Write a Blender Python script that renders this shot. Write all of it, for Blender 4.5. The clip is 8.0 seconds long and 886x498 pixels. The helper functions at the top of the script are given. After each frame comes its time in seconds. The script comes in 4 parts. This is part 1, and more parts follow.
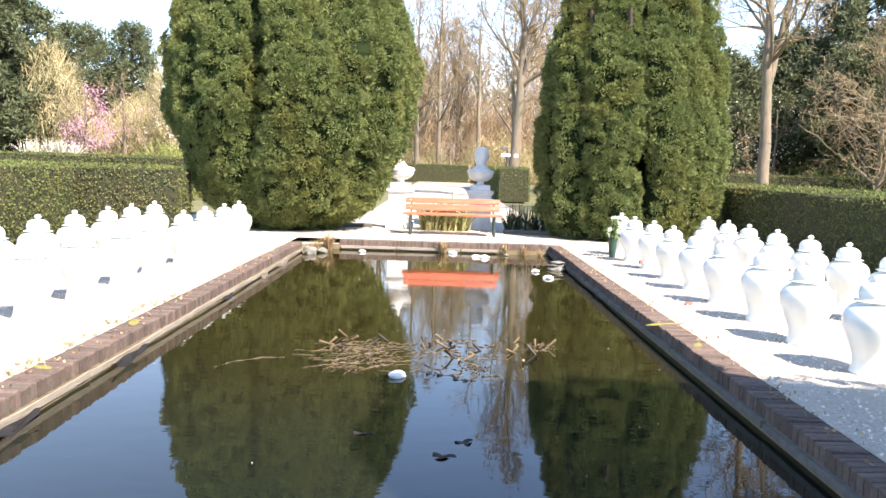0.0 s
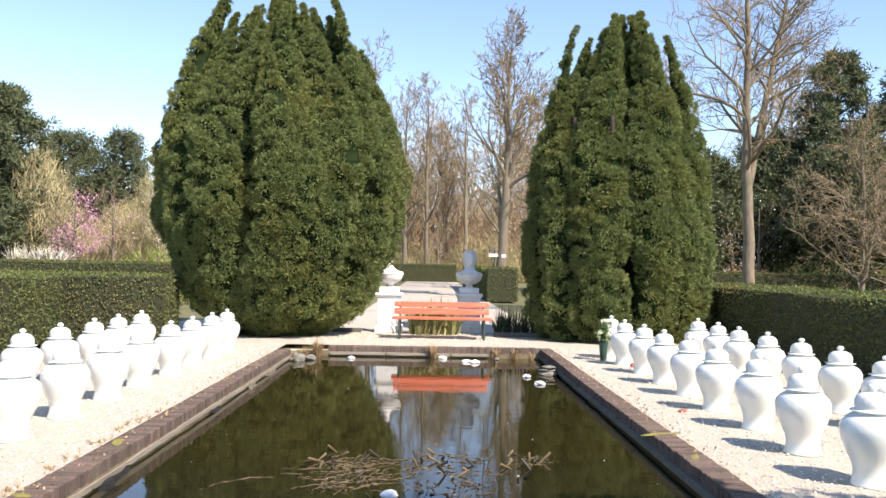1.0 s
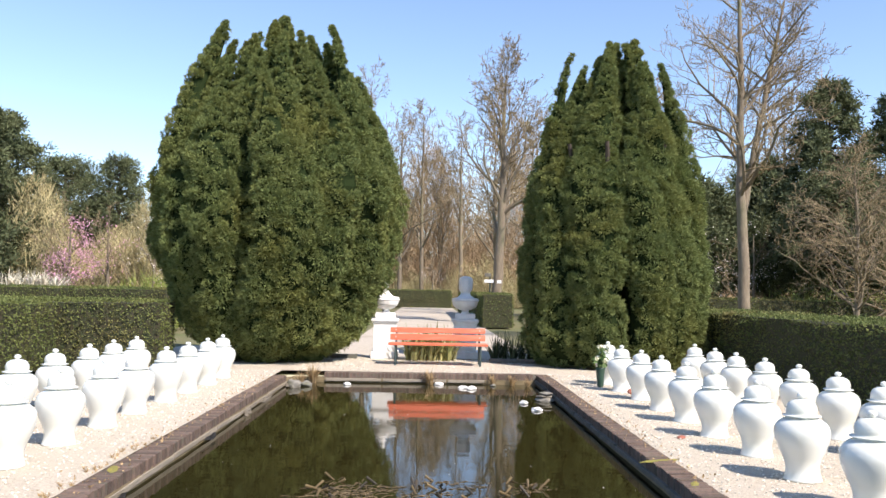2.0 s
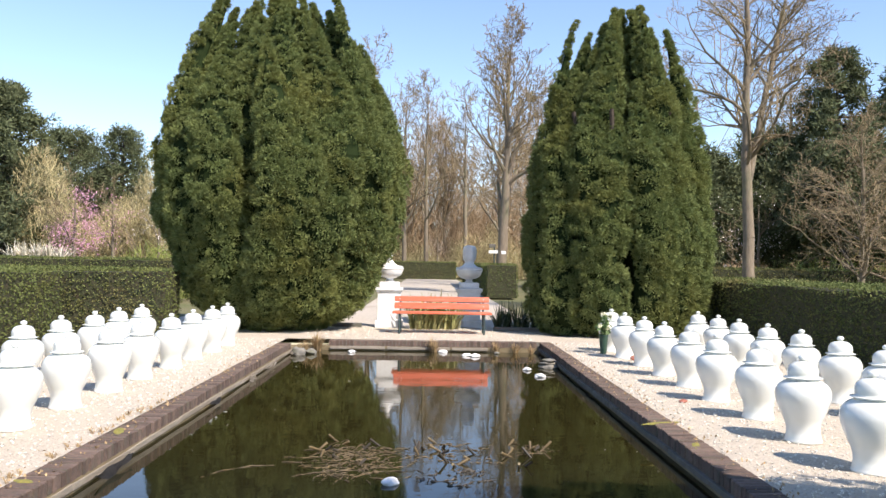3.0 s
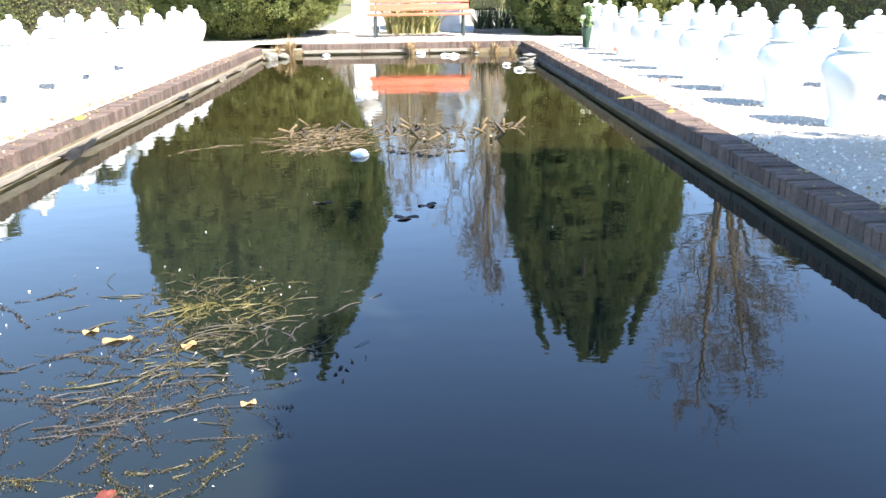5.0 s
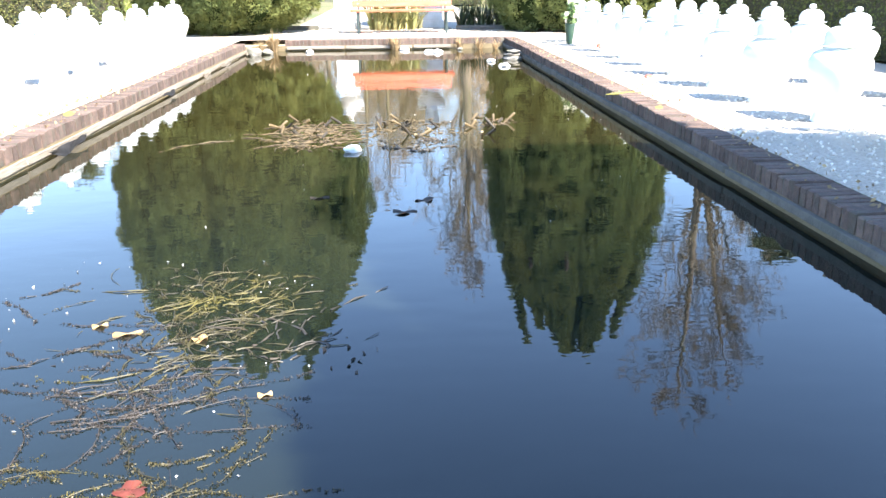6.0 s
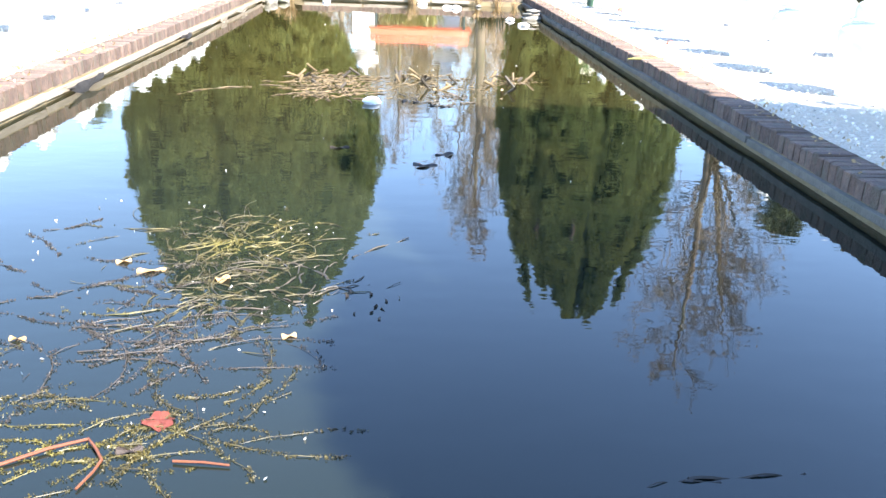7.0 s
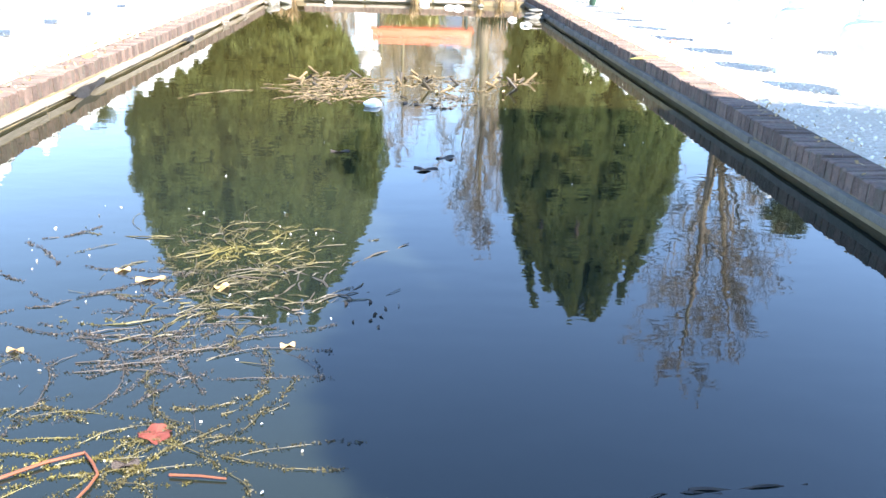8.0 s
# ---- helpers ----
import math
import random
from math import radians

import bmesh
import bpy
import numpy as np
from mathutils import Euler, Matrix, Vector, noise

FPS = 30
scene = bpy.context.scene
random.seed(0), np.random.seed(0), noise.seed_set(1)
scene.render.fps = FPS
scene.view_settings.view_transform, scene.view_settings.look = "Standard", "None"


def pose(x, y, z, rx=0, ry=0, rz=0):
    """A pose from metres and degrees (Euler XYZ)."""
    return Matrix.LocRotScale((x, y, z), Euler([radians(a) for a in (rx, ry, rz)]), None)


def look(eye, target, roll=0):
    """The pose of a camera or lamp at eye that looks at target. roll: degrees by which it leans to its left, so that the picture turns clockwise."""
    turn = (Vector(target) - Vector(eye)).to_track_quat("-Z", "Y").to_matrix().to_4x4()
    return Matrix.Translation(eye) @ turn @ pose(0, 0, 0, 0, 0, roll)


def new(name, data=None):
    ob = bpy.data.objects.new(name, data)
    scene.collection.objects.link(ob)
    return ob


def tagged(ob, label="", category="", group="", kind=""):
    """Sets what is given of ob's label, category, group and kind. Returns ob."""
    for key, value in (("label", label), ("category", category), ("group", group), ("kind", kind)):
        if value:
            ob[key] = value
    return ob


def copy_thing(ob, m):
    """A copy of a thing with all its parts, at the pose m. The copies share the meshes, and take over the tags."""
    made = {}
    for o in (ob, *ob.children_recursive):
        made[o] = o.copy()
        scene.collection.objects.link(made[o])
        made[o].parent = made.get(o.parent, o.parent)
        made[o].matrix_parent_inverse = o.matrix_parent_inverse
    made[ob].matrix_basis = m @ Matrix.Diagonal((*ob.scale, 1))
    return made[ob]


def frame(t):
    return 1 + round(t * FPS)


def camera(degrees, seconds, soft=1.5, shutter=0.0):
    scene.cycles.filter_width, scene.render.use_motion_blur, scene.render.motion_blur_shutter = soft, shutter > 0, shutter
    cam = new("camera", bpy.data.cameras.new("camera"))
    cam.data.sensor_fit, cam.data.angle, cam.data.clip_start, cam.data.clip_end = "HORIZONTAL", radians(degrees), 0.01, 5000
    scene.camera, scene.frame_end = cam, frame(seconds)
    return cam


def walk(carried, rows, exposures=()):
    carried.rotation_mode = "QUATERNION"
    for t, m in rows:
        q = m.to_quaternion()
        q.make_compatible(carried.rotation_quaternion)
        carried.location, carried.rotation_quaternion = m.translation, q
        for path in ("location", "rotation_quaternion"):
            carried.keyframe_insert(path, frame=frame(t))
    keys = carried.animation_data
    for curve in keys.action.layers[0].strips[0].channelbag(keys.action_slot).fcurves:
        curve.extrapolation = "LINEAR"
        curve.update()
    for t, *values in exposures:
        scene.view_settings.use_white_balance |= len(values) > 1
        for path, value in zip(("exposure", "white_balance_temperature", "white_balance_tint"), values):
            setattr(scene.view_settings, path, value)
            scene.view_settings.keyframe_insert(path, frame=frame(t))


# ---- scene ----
cam = camera(57.06, 8.0)
PATH = [
    (0, (0.546, 0.017, 1.389), (0.555, 2.007, 1.189), 1.80),
    (0.5, (0.520, 0.067, 1.453), (0.532, 2.066, 1.385), 1.74),
    (1, (0.525, 0.034, 1.501), (0.557, 2.033, 1.542), 1.06),
    (2.5, (0.485, 0.025, 1.493), (0.531, 2.021, 1.600), 1.15),
    (3, (0.518, 0.028, 1.423), (0.551, 2.027, 1.460), 0.97),
    (3.5, (0.543, 0.040, 1.277), (0.575, 2.035, 1.133), 0.48),
    (4, (0.598, 0.084, 1.178), (0.627, 2.059, 0.863), -0.38),
    (4.5, (0.650, 0.144, 1.085), (0.695, 2.061, 0.518), -0.39),
    (4.7, (0.666, 0.166, 1.042), (0.717, 2.067, 0.423), -0.42),
    (5.8, (0.597, 0.195, 0.952), (0.680, 2.095, 0.332), -1.65),
    (6, (0.559, 0.148, 0.996), (0.672, 2.043, 0.368), -0.54),
    (6.5, (0.501, 0.130, 0.987), (0.622, 2.013, 0.322), 1.51),
    (7, (0.483, 0.137, 0.969), (0.589, 2.000, 0.250), 2.29),
    (7.5, (0.489, 0.150, 0.973), (0.590, 1.995, 0.209), 2.74),
    (8, (0.502, 0.160, 0.989), (0.596, 2.022, 0.267), 1.78),
]
EXPOSURES = [(0.0, 1.85, 6900, 17), (0.5, 1.5, 6900, 17), (1.0, 1.1, 6800, 16), (2.5, 0.95, 6700, 15), (3.5, 0.95, 6800, 16), (4.0, 0.85, 6900, 16), (4.5, 1.35, 6750, 14), (4.7, 1.8, 6500, 13), (5.8, 2.45, 6400, 12), (6.5, 2.7, 6450, 12), (8.0, 2.85, 6450, 12)]
walk(cam, [(t, look(eye, target, roll)) for t, eye, target, roll in PATH], EXPOSURES)

# ---- daylight ----
SUN_ELEV = radians(46)
SUN_DIR = Vector((0.67 * math.cos(SUN_ELEV) / 0.99, -0.73 * math.cos(SUN_ELEV) / 0.99, math.sin(SUN_ELEV))).normalized()
world = bpy.data.worlds.new("daylight")
scene.world = world
world.use_nodes = True
wn = world.node_tree
sky = wn.nodes.new("ShaderNodeTexSky")
sky.sky_type = "NISHITA"
sky.sun_disc = False
sky.sun_elevation = SUN_ELEV
sky.sun_rotation = math.atan2(SUN_DIR.x, SUN_DIR.y)
sky.air_density, sky.dust_density, sky.ozone_density = 0.95, 0.0, 2.8
wn.links.new(sky.outputs[0], wn.nodes["Background"].inputs[0])
wn.nodes["Background"].inputs[1].default_value = 0.13
sun = new("sun", bpy.data.lights.new("sun", "SUN"))
sun.data.energy, sun.data.angle, sun.data.color = 4.3, radians(0.55), (1.0, 0.94, 0.85)
sun.matrix_world = look((40, -40, 45), Vector((40, -40, 45)) - SUN_DIR)

WATER_Z = -0.165
X_LEFT, X_RIGHT, Y_NEAR, Y_FAR = -1.86, 2.56, 0.62, 14.85   # inner faces of the pond's coping


# ---- materials ----
def material(name, a, b, scale=8.0, rough=0.7, bump=0.0, bump_scale=60.0, fine=0.0, vary="", vary_by=0.3, spec=0.4, coat=0.0, c=None, stain=1.2, stretch=(1, 1, 1), through_light=0.0):
    """Two colours mixed by grain noise, a third by broad stains; vary: 'object' or 'island' brightness change."""
    m = bpy.data.materials.new(name)
    m.use_nodes = True
    nt = m.node_tree
    n, link = nt.nodes, nt.links.new
    bs = n["Principled BSDF"]
    co = n.new("ShaderNodeTexCoord")
    mp = n.new("ShaderNodeMapping")
    mp.inputs["Scale"].default_value = stretch
    link(co.outputs["Object"], mp.inputs[0])
    if vary == "object":
        oi = n.new("ShaderNodeObjectInfo")
        sh = n.new("ShaderNodeVectorMath")
        sh.operation = "SCALE"
        sh.inputs[0].default_value = (37, 53, 71)
        link(oi.outputs["Random"], sh.inputs["Scale"])
        link(sh.outputs[0], mp.inputs["Location"])
    no = n.new("ShaderNodeTexNoise")
    no.inputs["Scale"].default_value, no.inputs["Detail"].default_value = scale, 6
    link(mp.outputs[0], no.inputs["Vector"])
    ra = n.new("ShaderNodeMapRange")
    ra.inputs[1].default_value, ra.inputs[2].default_value = 0.3, 0.7
    link(no.outputs[0], ra.inputs[0])
    mix = n.new("ShaderNodeMix")
    mix.data_type = "RGBA"
    mix.inputs["A"].default_value, mix.inputs["B"].default_value = (*a, 1), (*b, 1)
    link(ra.outputs[0], mix.inputs["Factor"])
    out = mix.outputs["Result"]
    if c:
        n2 = n.new("ShaderNodeTexNoise")
        n2.inputs["Scale"].default_value, n2.inputs["Detail"].default_value = stain, 5
        link(mp.outputs[0], n2.inputs["Vector"])
        r2 = n.new("ShaderNodeMapRange")
        r2.inputs[1].default_value, r2.inputs[2].default_value = 0.5, 0.72
        link(n2.outputs[0], r2.inputs[0])
        m2 = n.new("ShaderNodeMix")
        m2.data_type = "RGBA"
        link(r2.outputs[0], m2.inputs["Factor"])
        link(out, m2.inputs["A"])
        m2.inputs["B"].default_value = (*c, 1)
        out = m2.outputs["Result"]
    if vary:
        src = n.new("ShaderNodeObjectInfo" if vary == "object" else "ShaderNodeNewGeometry")
        rr = n.new("ShaderNodeMapRange")
        rr.inputs[3].default_value, rr.inputs[4].default_value = 1 - vary_by, 1 + vary_by
        link(src.outputs["Random" if vary == "object" else "Random Per Island"], rr.inputs[0])
        mu = n.new("ShaderNodeVectorMath")
        mu.operation = "SCALE"
        link(out, mu.inputs[0])
        link(rr.outputs[0], mu.inputs["Scale"])
        out = mu.outputs[0]
    link(out, bs.inputs["Base Color"])
    bs.inputs["Roughness"].default_value = rough
    bs.inputs["Specular IOR Level"].default_value = spec
    bs.inputs["Coat Weight"].default_value = coat
    bs.inputs["Coat Roughness"].default_value = 0.08
    if bump:
        nb = n.new("ShaderNodeTexNoise")
        nb.inputs["Scale"].default_value, nb.inputs["Detail"].default_value = bump_scale, 4
        link(mp.outputs[0], nb.inputs["Vector"])
        bu = n.new("ShaderNodeBump")
        bu.inputs["Strength"].default_value, bu.inputs["Distance"].default_value = bump, 0.02
        link(nb.outputs[0], bu.inputs["Height"])
        link(bu.outputs[0], bs.inputs["Normal"])
    if through_light:
        tr = n.new("ShaderNodeBsdfTranslucent")
        link(out, tr.inputs[0])
        ms = n.new("ShaderNodeMixShader")
        ms.inputs[0].default_value = through_light
        link(bs.outputs[0], ms.inputs[1])
        link(tr.outputs[0], ms.inputs[2])
        link(ms.outputs[0], n["Material Output"].inputs[0])
    return m


M = {}
M["gravel"] = material("pale_gravel", (0.66, 0.585, 0.475), (0.41, 0.345, 0.265), 55, 0.9, 0.9, 95, c=(0.52, 0.46, 0.36), stain=0.9)
M["pebble"] = material("pebble", (0.80, 0.76, 0.68), (0.60, 0.55, 0.46), 20, 0.8, vary="island", vary_by=0.35)
M["ground"] = material("garden_soil_and_grass", (0.12, 0.13, 0.05), (0.17, 0.14, 0.08), 3, 0.95, 0.5, 40, c=(0.09, 0.12, 0.035), stain=0.25)
M["path"] = material("sandy_path", (0.50, 0.44, 0.36), (0.40, 0.35, 0.28), 12, 0.95, 0.4, 60, c=(0.34, 0.29, 0.23), stain=0.5)
M["brick"] = material("weathered_brick", (0.160, 0.106, 0.082), (0.098, 0.072, 0.058), 25, 0.9, 0.6, 70, vary="object", vary_by=0.3, c=(0.11, 0.095, 0.07), stain=9)
M["mortar"] = material("mortar_bed", (0.19, 0.17, 0.14), (0.11, 0.10, 0.08), 18, 0.95, 0.5, 60)
M["wall"] = material("wet_pond_wall", (0.17, 0.13, 0.07), (0.24, 0.19, 0.11), 6, 0.8, 0.4, 30, stretch=(1, 1, 4))
M["board"] = material("weathered_board", (0.36, 0.31, 0.24), (0.22, 0.19, 0.15), 14, 0.85, 0.5, 40, stretch=(3, 0.5, 6), c=(0.24, 0.20, 0.15), stain=2)
M["concrete"] = material("grey_concrete", (0.17, 0.155, 0.13), (0.11, 0.10, 0.085), 12, 0.9, 0.4, 60, c=(0.10, 0.10, 0.08), stain=2)
M["liner"] = material("black_liner", (0.03, 0.03, 0.03), (0.06, 0.055, 0.05), 10, 0.55, 0.3, 20)
M["glaze"] = material("white_glaze", (0.72, 0.74, 0.69), (0.69, 0.71, 0.67), 5, 0.16, 0.02, 9, spec=0.5, coat=0.4, c=(0.66, 0.69, 0.63), stain=3, vary="object", vary_by=0.03)
M["whitewash"] = material("white_painted_stone", (0.82, 0.81, 0.79), (0.72, 0.71, 0.69), 9, 0.75, 0.3, 40, c=(0.62, 0.61, 0.57), stain=2.5)
M["slat"] = material("orange_red_paint", (0.62, 0.15, 0.075), (0.52, 0.12, 0.06), 10, 0.5, 0.15, 30, stretch=(0.6, 4, 4), c=(0.66, 0.20, 0.12), stain=3)
M["iron"] = material("dark_green_iron", (0.05, 0.075, 0.07), (0.035, 0.05, 0.05), 15, 0.5, 0.1)
M["steel"] = material("bolt_steel", (0.5, 0.48, 0.45), (0.4, 0.38, 0.36), 15, 0.4)
M["yew"] = material("yew_needles", (0.205, 0.235, 0.085), (0.150, 0.190, 0.068), 1.6, 0.8, vary="island", vary_by=0.25, spec=0.15, c=(0.22, 0.225, 0.07), stain=0.7, through_light=0.3)
# near-black, with the shade deep inside the crown put into the colour
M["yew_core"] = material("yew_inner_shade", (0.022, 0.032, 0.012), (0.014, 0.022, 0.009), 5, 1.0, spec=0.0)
M["hedge"] = material("hedge_leaves", (0.16, 0.18, 0.06), (0.11, 0.14, 0.05), 1.2, 0.75, vary="island", vary_by=0.3, spec=0.12, c=(0.20, 0.17, 0.07), stain=0.8, through_light=0.25)
# twig and leaf tones darkened to stand for shade behind the leaf cover
M["hedge_core"] = material("hedge_shaded_twigs", (0.035, 0.045, 0.018), (0.05, 0.04, 0.022), 12, 0.9, 0.8, 25)
M["conifer"] = material("conifer_needles", (0.15, 0.165, 0.085), (0.10, 0.12, 0.06), 0.8, 0.8, vary="island", vary_by=0.4, spec=0.12, through_light=0.2)
M["conifer_core"] = material("conifer_inner_shade", (0.018, 0.026, 0.014), (0.012, 0.018, 0.010), 2, 0.9)
M["bark"] = material("grey_brown_bark", (0.24, 0.19, 0.135), (0.15, 0.12, 0.085), 9, 0.9, 0.7, 24, stretch=(2, 2, 0.4), c=(0.16, 0.16, 0.085), stain=1.4)
M["twig"] = material("bare_twigs", (0.28, 0.21, 0.12), (0.19, 0.145, 0.085), 2, 0.85, vary="island", vary_by=0.35)
M["dark_bark"] = material("dark_bark", (0.075, 0.055, 0.04), (0.045, 0.034, 0.026), 9, 0.9, 0.6, 24)
M["scrub"] = material("winter_scrub", (0.42, 0.30, 0.175), (0.31, 0.225, 0.135), 0.35, 0.9, vary="island", vary_by=0.4, c=(0.30, 0.20, 0.12), stain=0.2)
M["scrub_green"] = material("budding_scrub", (0.44, 0.38, 0.20), (0.34, 0.28, 0.14), 0.5, 0.9, vary="island", vary_by=0.4)
M["pink"] = material("pink_blossom", (0.76, 0.42, 0.54), (0.62, 0.30, 0.44), 2, 0.7, vary="island", vary_by=0.25, through_light=0.2)
M["white_blossom"] = material("white_blossom", (0.86, 0.78, 0.72), (0.75, 0.66, 0.62), 2, 0.7, vary="island", vary_by=0.15, through_light=0.2)
M["pampas"] = material("bleached_grass", (0.74, 0.69, 0.56), (0.60, 0.54, 0.42), 4, 0.8, vary="island", vary_by=0.25)
M["spring_grass"] = material("spring_grass", (0.30, 0.32, 0.08), (0.20, 0.25, 0.06), 1, 0.7, vary="island", vary_by=0.35, through_light=0.2)
M["dry_grass"] = material("dry_grass", (0.46, 0.33, 0.17), (0.34, 0.23, 0.12), 5, 0.8, vary="island", vary_by=0.4, through_light=0.1)
M["strap"] = material("strap_leaves", (0.22, 0.24, 0.09), (0.42, 0.38, 0.18), 5, 0.5, vary="island", vary_by=0.35, spec=0.4, through_light=0.1)
M["strap_dark"] = material("dark_strap_leaves", (0.045, 0.065, 0.03), (0.07, 0.09, 0.04), 5, 0.4, vary="island", vary_by=0.35)
M["weed"] = material("olive_pond_weed", (0.060, 0.050, 0.016), (0.032, 0.027, 0.012), 16, 0.5, vary="island", vary_by=0.6, c=(0.10, 0.085, 0.016), stain=2.2)
M["weed_grey"] = material("silted_pond_weed", (0.046, 0.037, 0.030), (0.026, 0.022, 0.018), 20, 0.55, vary="island", vary_by=0.35)
M["reed"] = material("rotten_reed", (0.11, 0.075, 0.032), (0.06, 0.043, 0.02), 9, 0.6, vary="island", vary_by=0.45)
M["reed_dark"] = material("black_rotten_reed", (0.035, 0.03, 0.02), (0.06, 0.045, 0.03), 9, 0.5)
M["reed_cut"] = material("pale_cut_stem", (0.30, 0.24, 0.14), (0.17, 0.13, 0.07), 15, 0.7)
M["leaf_yellow"] = material("yellow_dead_leaf", (0.66, 0.47, 0.22), (0.52, 0.34, 0.14), 14, 0.55, 0.2, 30)
M["leaf_red"] = material("red_brown_oak_leaf", (0.30, 0.085, 0.06), (0.22, 0.06, 0.045), 14, 0.6, 0.2, 30)
M["stalk"] = material("rust_stalk", (0.16, 0.055, 0.025), (0.10, 0.035, 0.018), 18, 0.5)
M["lily"] = material("dark_lily_pad", (0.06, 0.045, 0.04), (0.09, 0.07, 0.055), 12, 0.4)
M["white_stone"] = material("white_stone", (0.80, 0.78, 0.74), (0.66, 0.64, 0.60), 14, 0.8, 0.5, 20)
M["stone"] = material("grey_stone", (0.26, 0.24, 0.20), (0.15, 0.14, 0.12), 12, 0.85, 0.6, 25, c=(0.12, 0.12, 0.07), stain=4)
M["vase"] = material("dark_green_vase", (0.03, 0.07, 0.05), (0.045, 0.085, 0.06), 9, 0.35)
M["fresh_leaf"] = material("fresh_leaves", (0.07, 0.13, 0.04), (0.11, 0.17, 0.05), 9, 0.5, vary="island", vary_by=0.3)
M["cream"] = material("cream_petals", (0.82, 0.78, 0.52), (0.84, 0.82, 0.70), 9, 0.6)
M["ball"] = material("red_brown_clay", (0.33, 0.12, 0.08), (0.25, 0.09, 0.06), 14, 0.7)
M["sign"] = material("white_sign_paint", (0.80, 0.80, 0.80), (0.70, 0.70, 0.70), 9, 0.5)
M["moss"] = material("yellow_moss", (0.30, 0.25, 0.05), (0.17, 0.17, 0.05), 30, 0.95, 0.8, 60)

wm = bpy.data.materials.new("murky_pond_water")
wm.use_nodes = True
nt = wm.node_tree
bs = nt.nodes["Principled BSDF"]
bs.inputs["Base Color"].default_value = (0.026, 0.030, 0.011, 1)
bs.inputs["Roughness"].default_value = 0.015
bs.inputs["IOR"].default_value = 1.47
tc = nt.nodes.new("ShaderNodeTexCoord")
n1 = nt.nodes.new("ShaderNodeTexNoise")
n1.inputs["Scale"].default_value, n1.inputs["Detail"].default_value = 7.0, 3
mpw = nt.nodes.new("ShaderNodeMapping")
mpw.inputs["Scale"].default_value = (0.5, 1.0, 1.0)
nt.links.new(tc.outputs["Object"], mpw.inputs[0])
nt.links.new(mpw.outputs[0], n1.inputs["Vector"])
bw = nt.nodes.new("ShaderNodeBump")
bw.inputs["Strength"].default_value, bw.inputs["Distance"].default_value = 0.045, 0.02
nt.links.new(n1.outputs[0], bw.inputs["Height"])
nt.links.new(bw.outputs[0], bs.inputs["Normal"])
n2 = nt.nodes.new("ShaderNodeTexNoise")
n2.inputs["Scale"].default_value, n2.inputs["Detail"].default_value = 0.8, 4
nt.links.new(tc.outputs["Object"], n2.inputs["Vector"])
mw = nt.nodes.new("ShaderNodeMix")
mw.data_type = "RGBA"
mw.inputs["A"].default_value, mw.inputs["B"].default_value = (0.004, 0.008, 0.008, 1), (0.012, 0.015, 0.010, 1)
nt.links.new(n2.outputs[0], mw.inputs["Factor"])
sx = nt.nodes.new("ShaderNodeSeparateXYZ")
nt.links.new(tc.outputs["Object"], sx.inputs[0])
far = nt.nodes.new("ShaderNodeMapRange")
far.interpolation_type = "SMOOTHSTEP"
far.inputs[1].default_value, far.inputs[2].default_value = 2.5, 8.0
nt.links.new(sx.outputs["Y"], far.inputs[0])
silt = nt.nodes.new("ShaderNodeMix")
silt.data_type = "RGBA"
nt.links.new(far.outputs[0], silt.inputs["Factor"])
nt.links.new(mw.outputs["Result"], silt.inputs["A"])
silt.inputs["B"].default_value = (0.022, 0.0185, 0.0055, 1)
nt.links.new(silt.outputs["Result"], bs.inputs["Base Color"])
M["water"] = wm


# ---- mesh helpers ----
def mesh_ob(name, verts, faces, mat, parent=None, label="", smooth=False):
    me = bpy.data.meshes.new(name)
    me.from_pydata([tuple(v) for v in verts] if not isinstance(verts, np.ndarray) else verts.tolist(), [], faces.tolist() if isinstance(faces, np.ndarray) else faces)
    me.materials.append(mat)
    if smooth:
        me.polygons.foreach_set("use_smooth", [True] * len(me.polygons))
    me.update()
    ob = new(name, me)
    if parent:
        ob.parent = parent
    if label:
        tagged(ob, label)
    return ob


def part(name, bm, mat, parent=None, label="", smooth=False):
    """One mesh object from a bmesh, under a thing or part."""
    me = bpy.data.meshes.new(name)
    bm.to_mesh(me)
    bm.free()
    me.materials.append(mat)
    if smooth:
        me.polygons.foreach_set("use_smooth", [True] * len(me.polygons))
    ob = new(name, me)
    if parent:
        ob.parent = parent
    if label:
        tagged(ob, label)
    return ob


def empty(name, x=0, y=0, z=0, rz=0):
    ob = new(name)
    ob.empty_display_size = 0.1
    ob.matrix_basis = pose(x, y, z, 0, 0, rz)
    return ob


def box_bm(sx, sy, sz, at=(0, 0, 0), bevel=0.0, bm=None):
    bm = bm or bmesh.new()
    made = bmesh.ops.create_cube(bm, size=1, matrix=Matrix.Translation(at) @ Matrix.Diagonal((sx, sy, sz, 1)))
    if bevel:
        edges = {e for v in made["verts"] for e in v.link_edges}
        bmesh.ops.bevel(bm, geom=list(edges), offset=bevel, segments=2, profile=0.6, affect="EDGES")
    return bm


def lathe_bm(profile, sides=40):
    """Turned shape from (radius, height) pairs, from the bottom up."""
    bm = bmesh.new()
    rings = []
    for r, z in profile:
        rings.append([bm.verts.new((r * math.cos(2 * math.pi * i / sides), r * math.sin(2 * math.pi * i / sides), z)) for i in range(sides)])
    for a, b in zip(rings, rings[1:]):
        for i in range(sides):
            bm.faces.new((a[i], a[(i + 1) % sides], b[(i + 1) % sides], b[i]))
    bm.faces.new(list(reversed(rings[0])))
    bm.faces.new(rings[-1])
    return bm


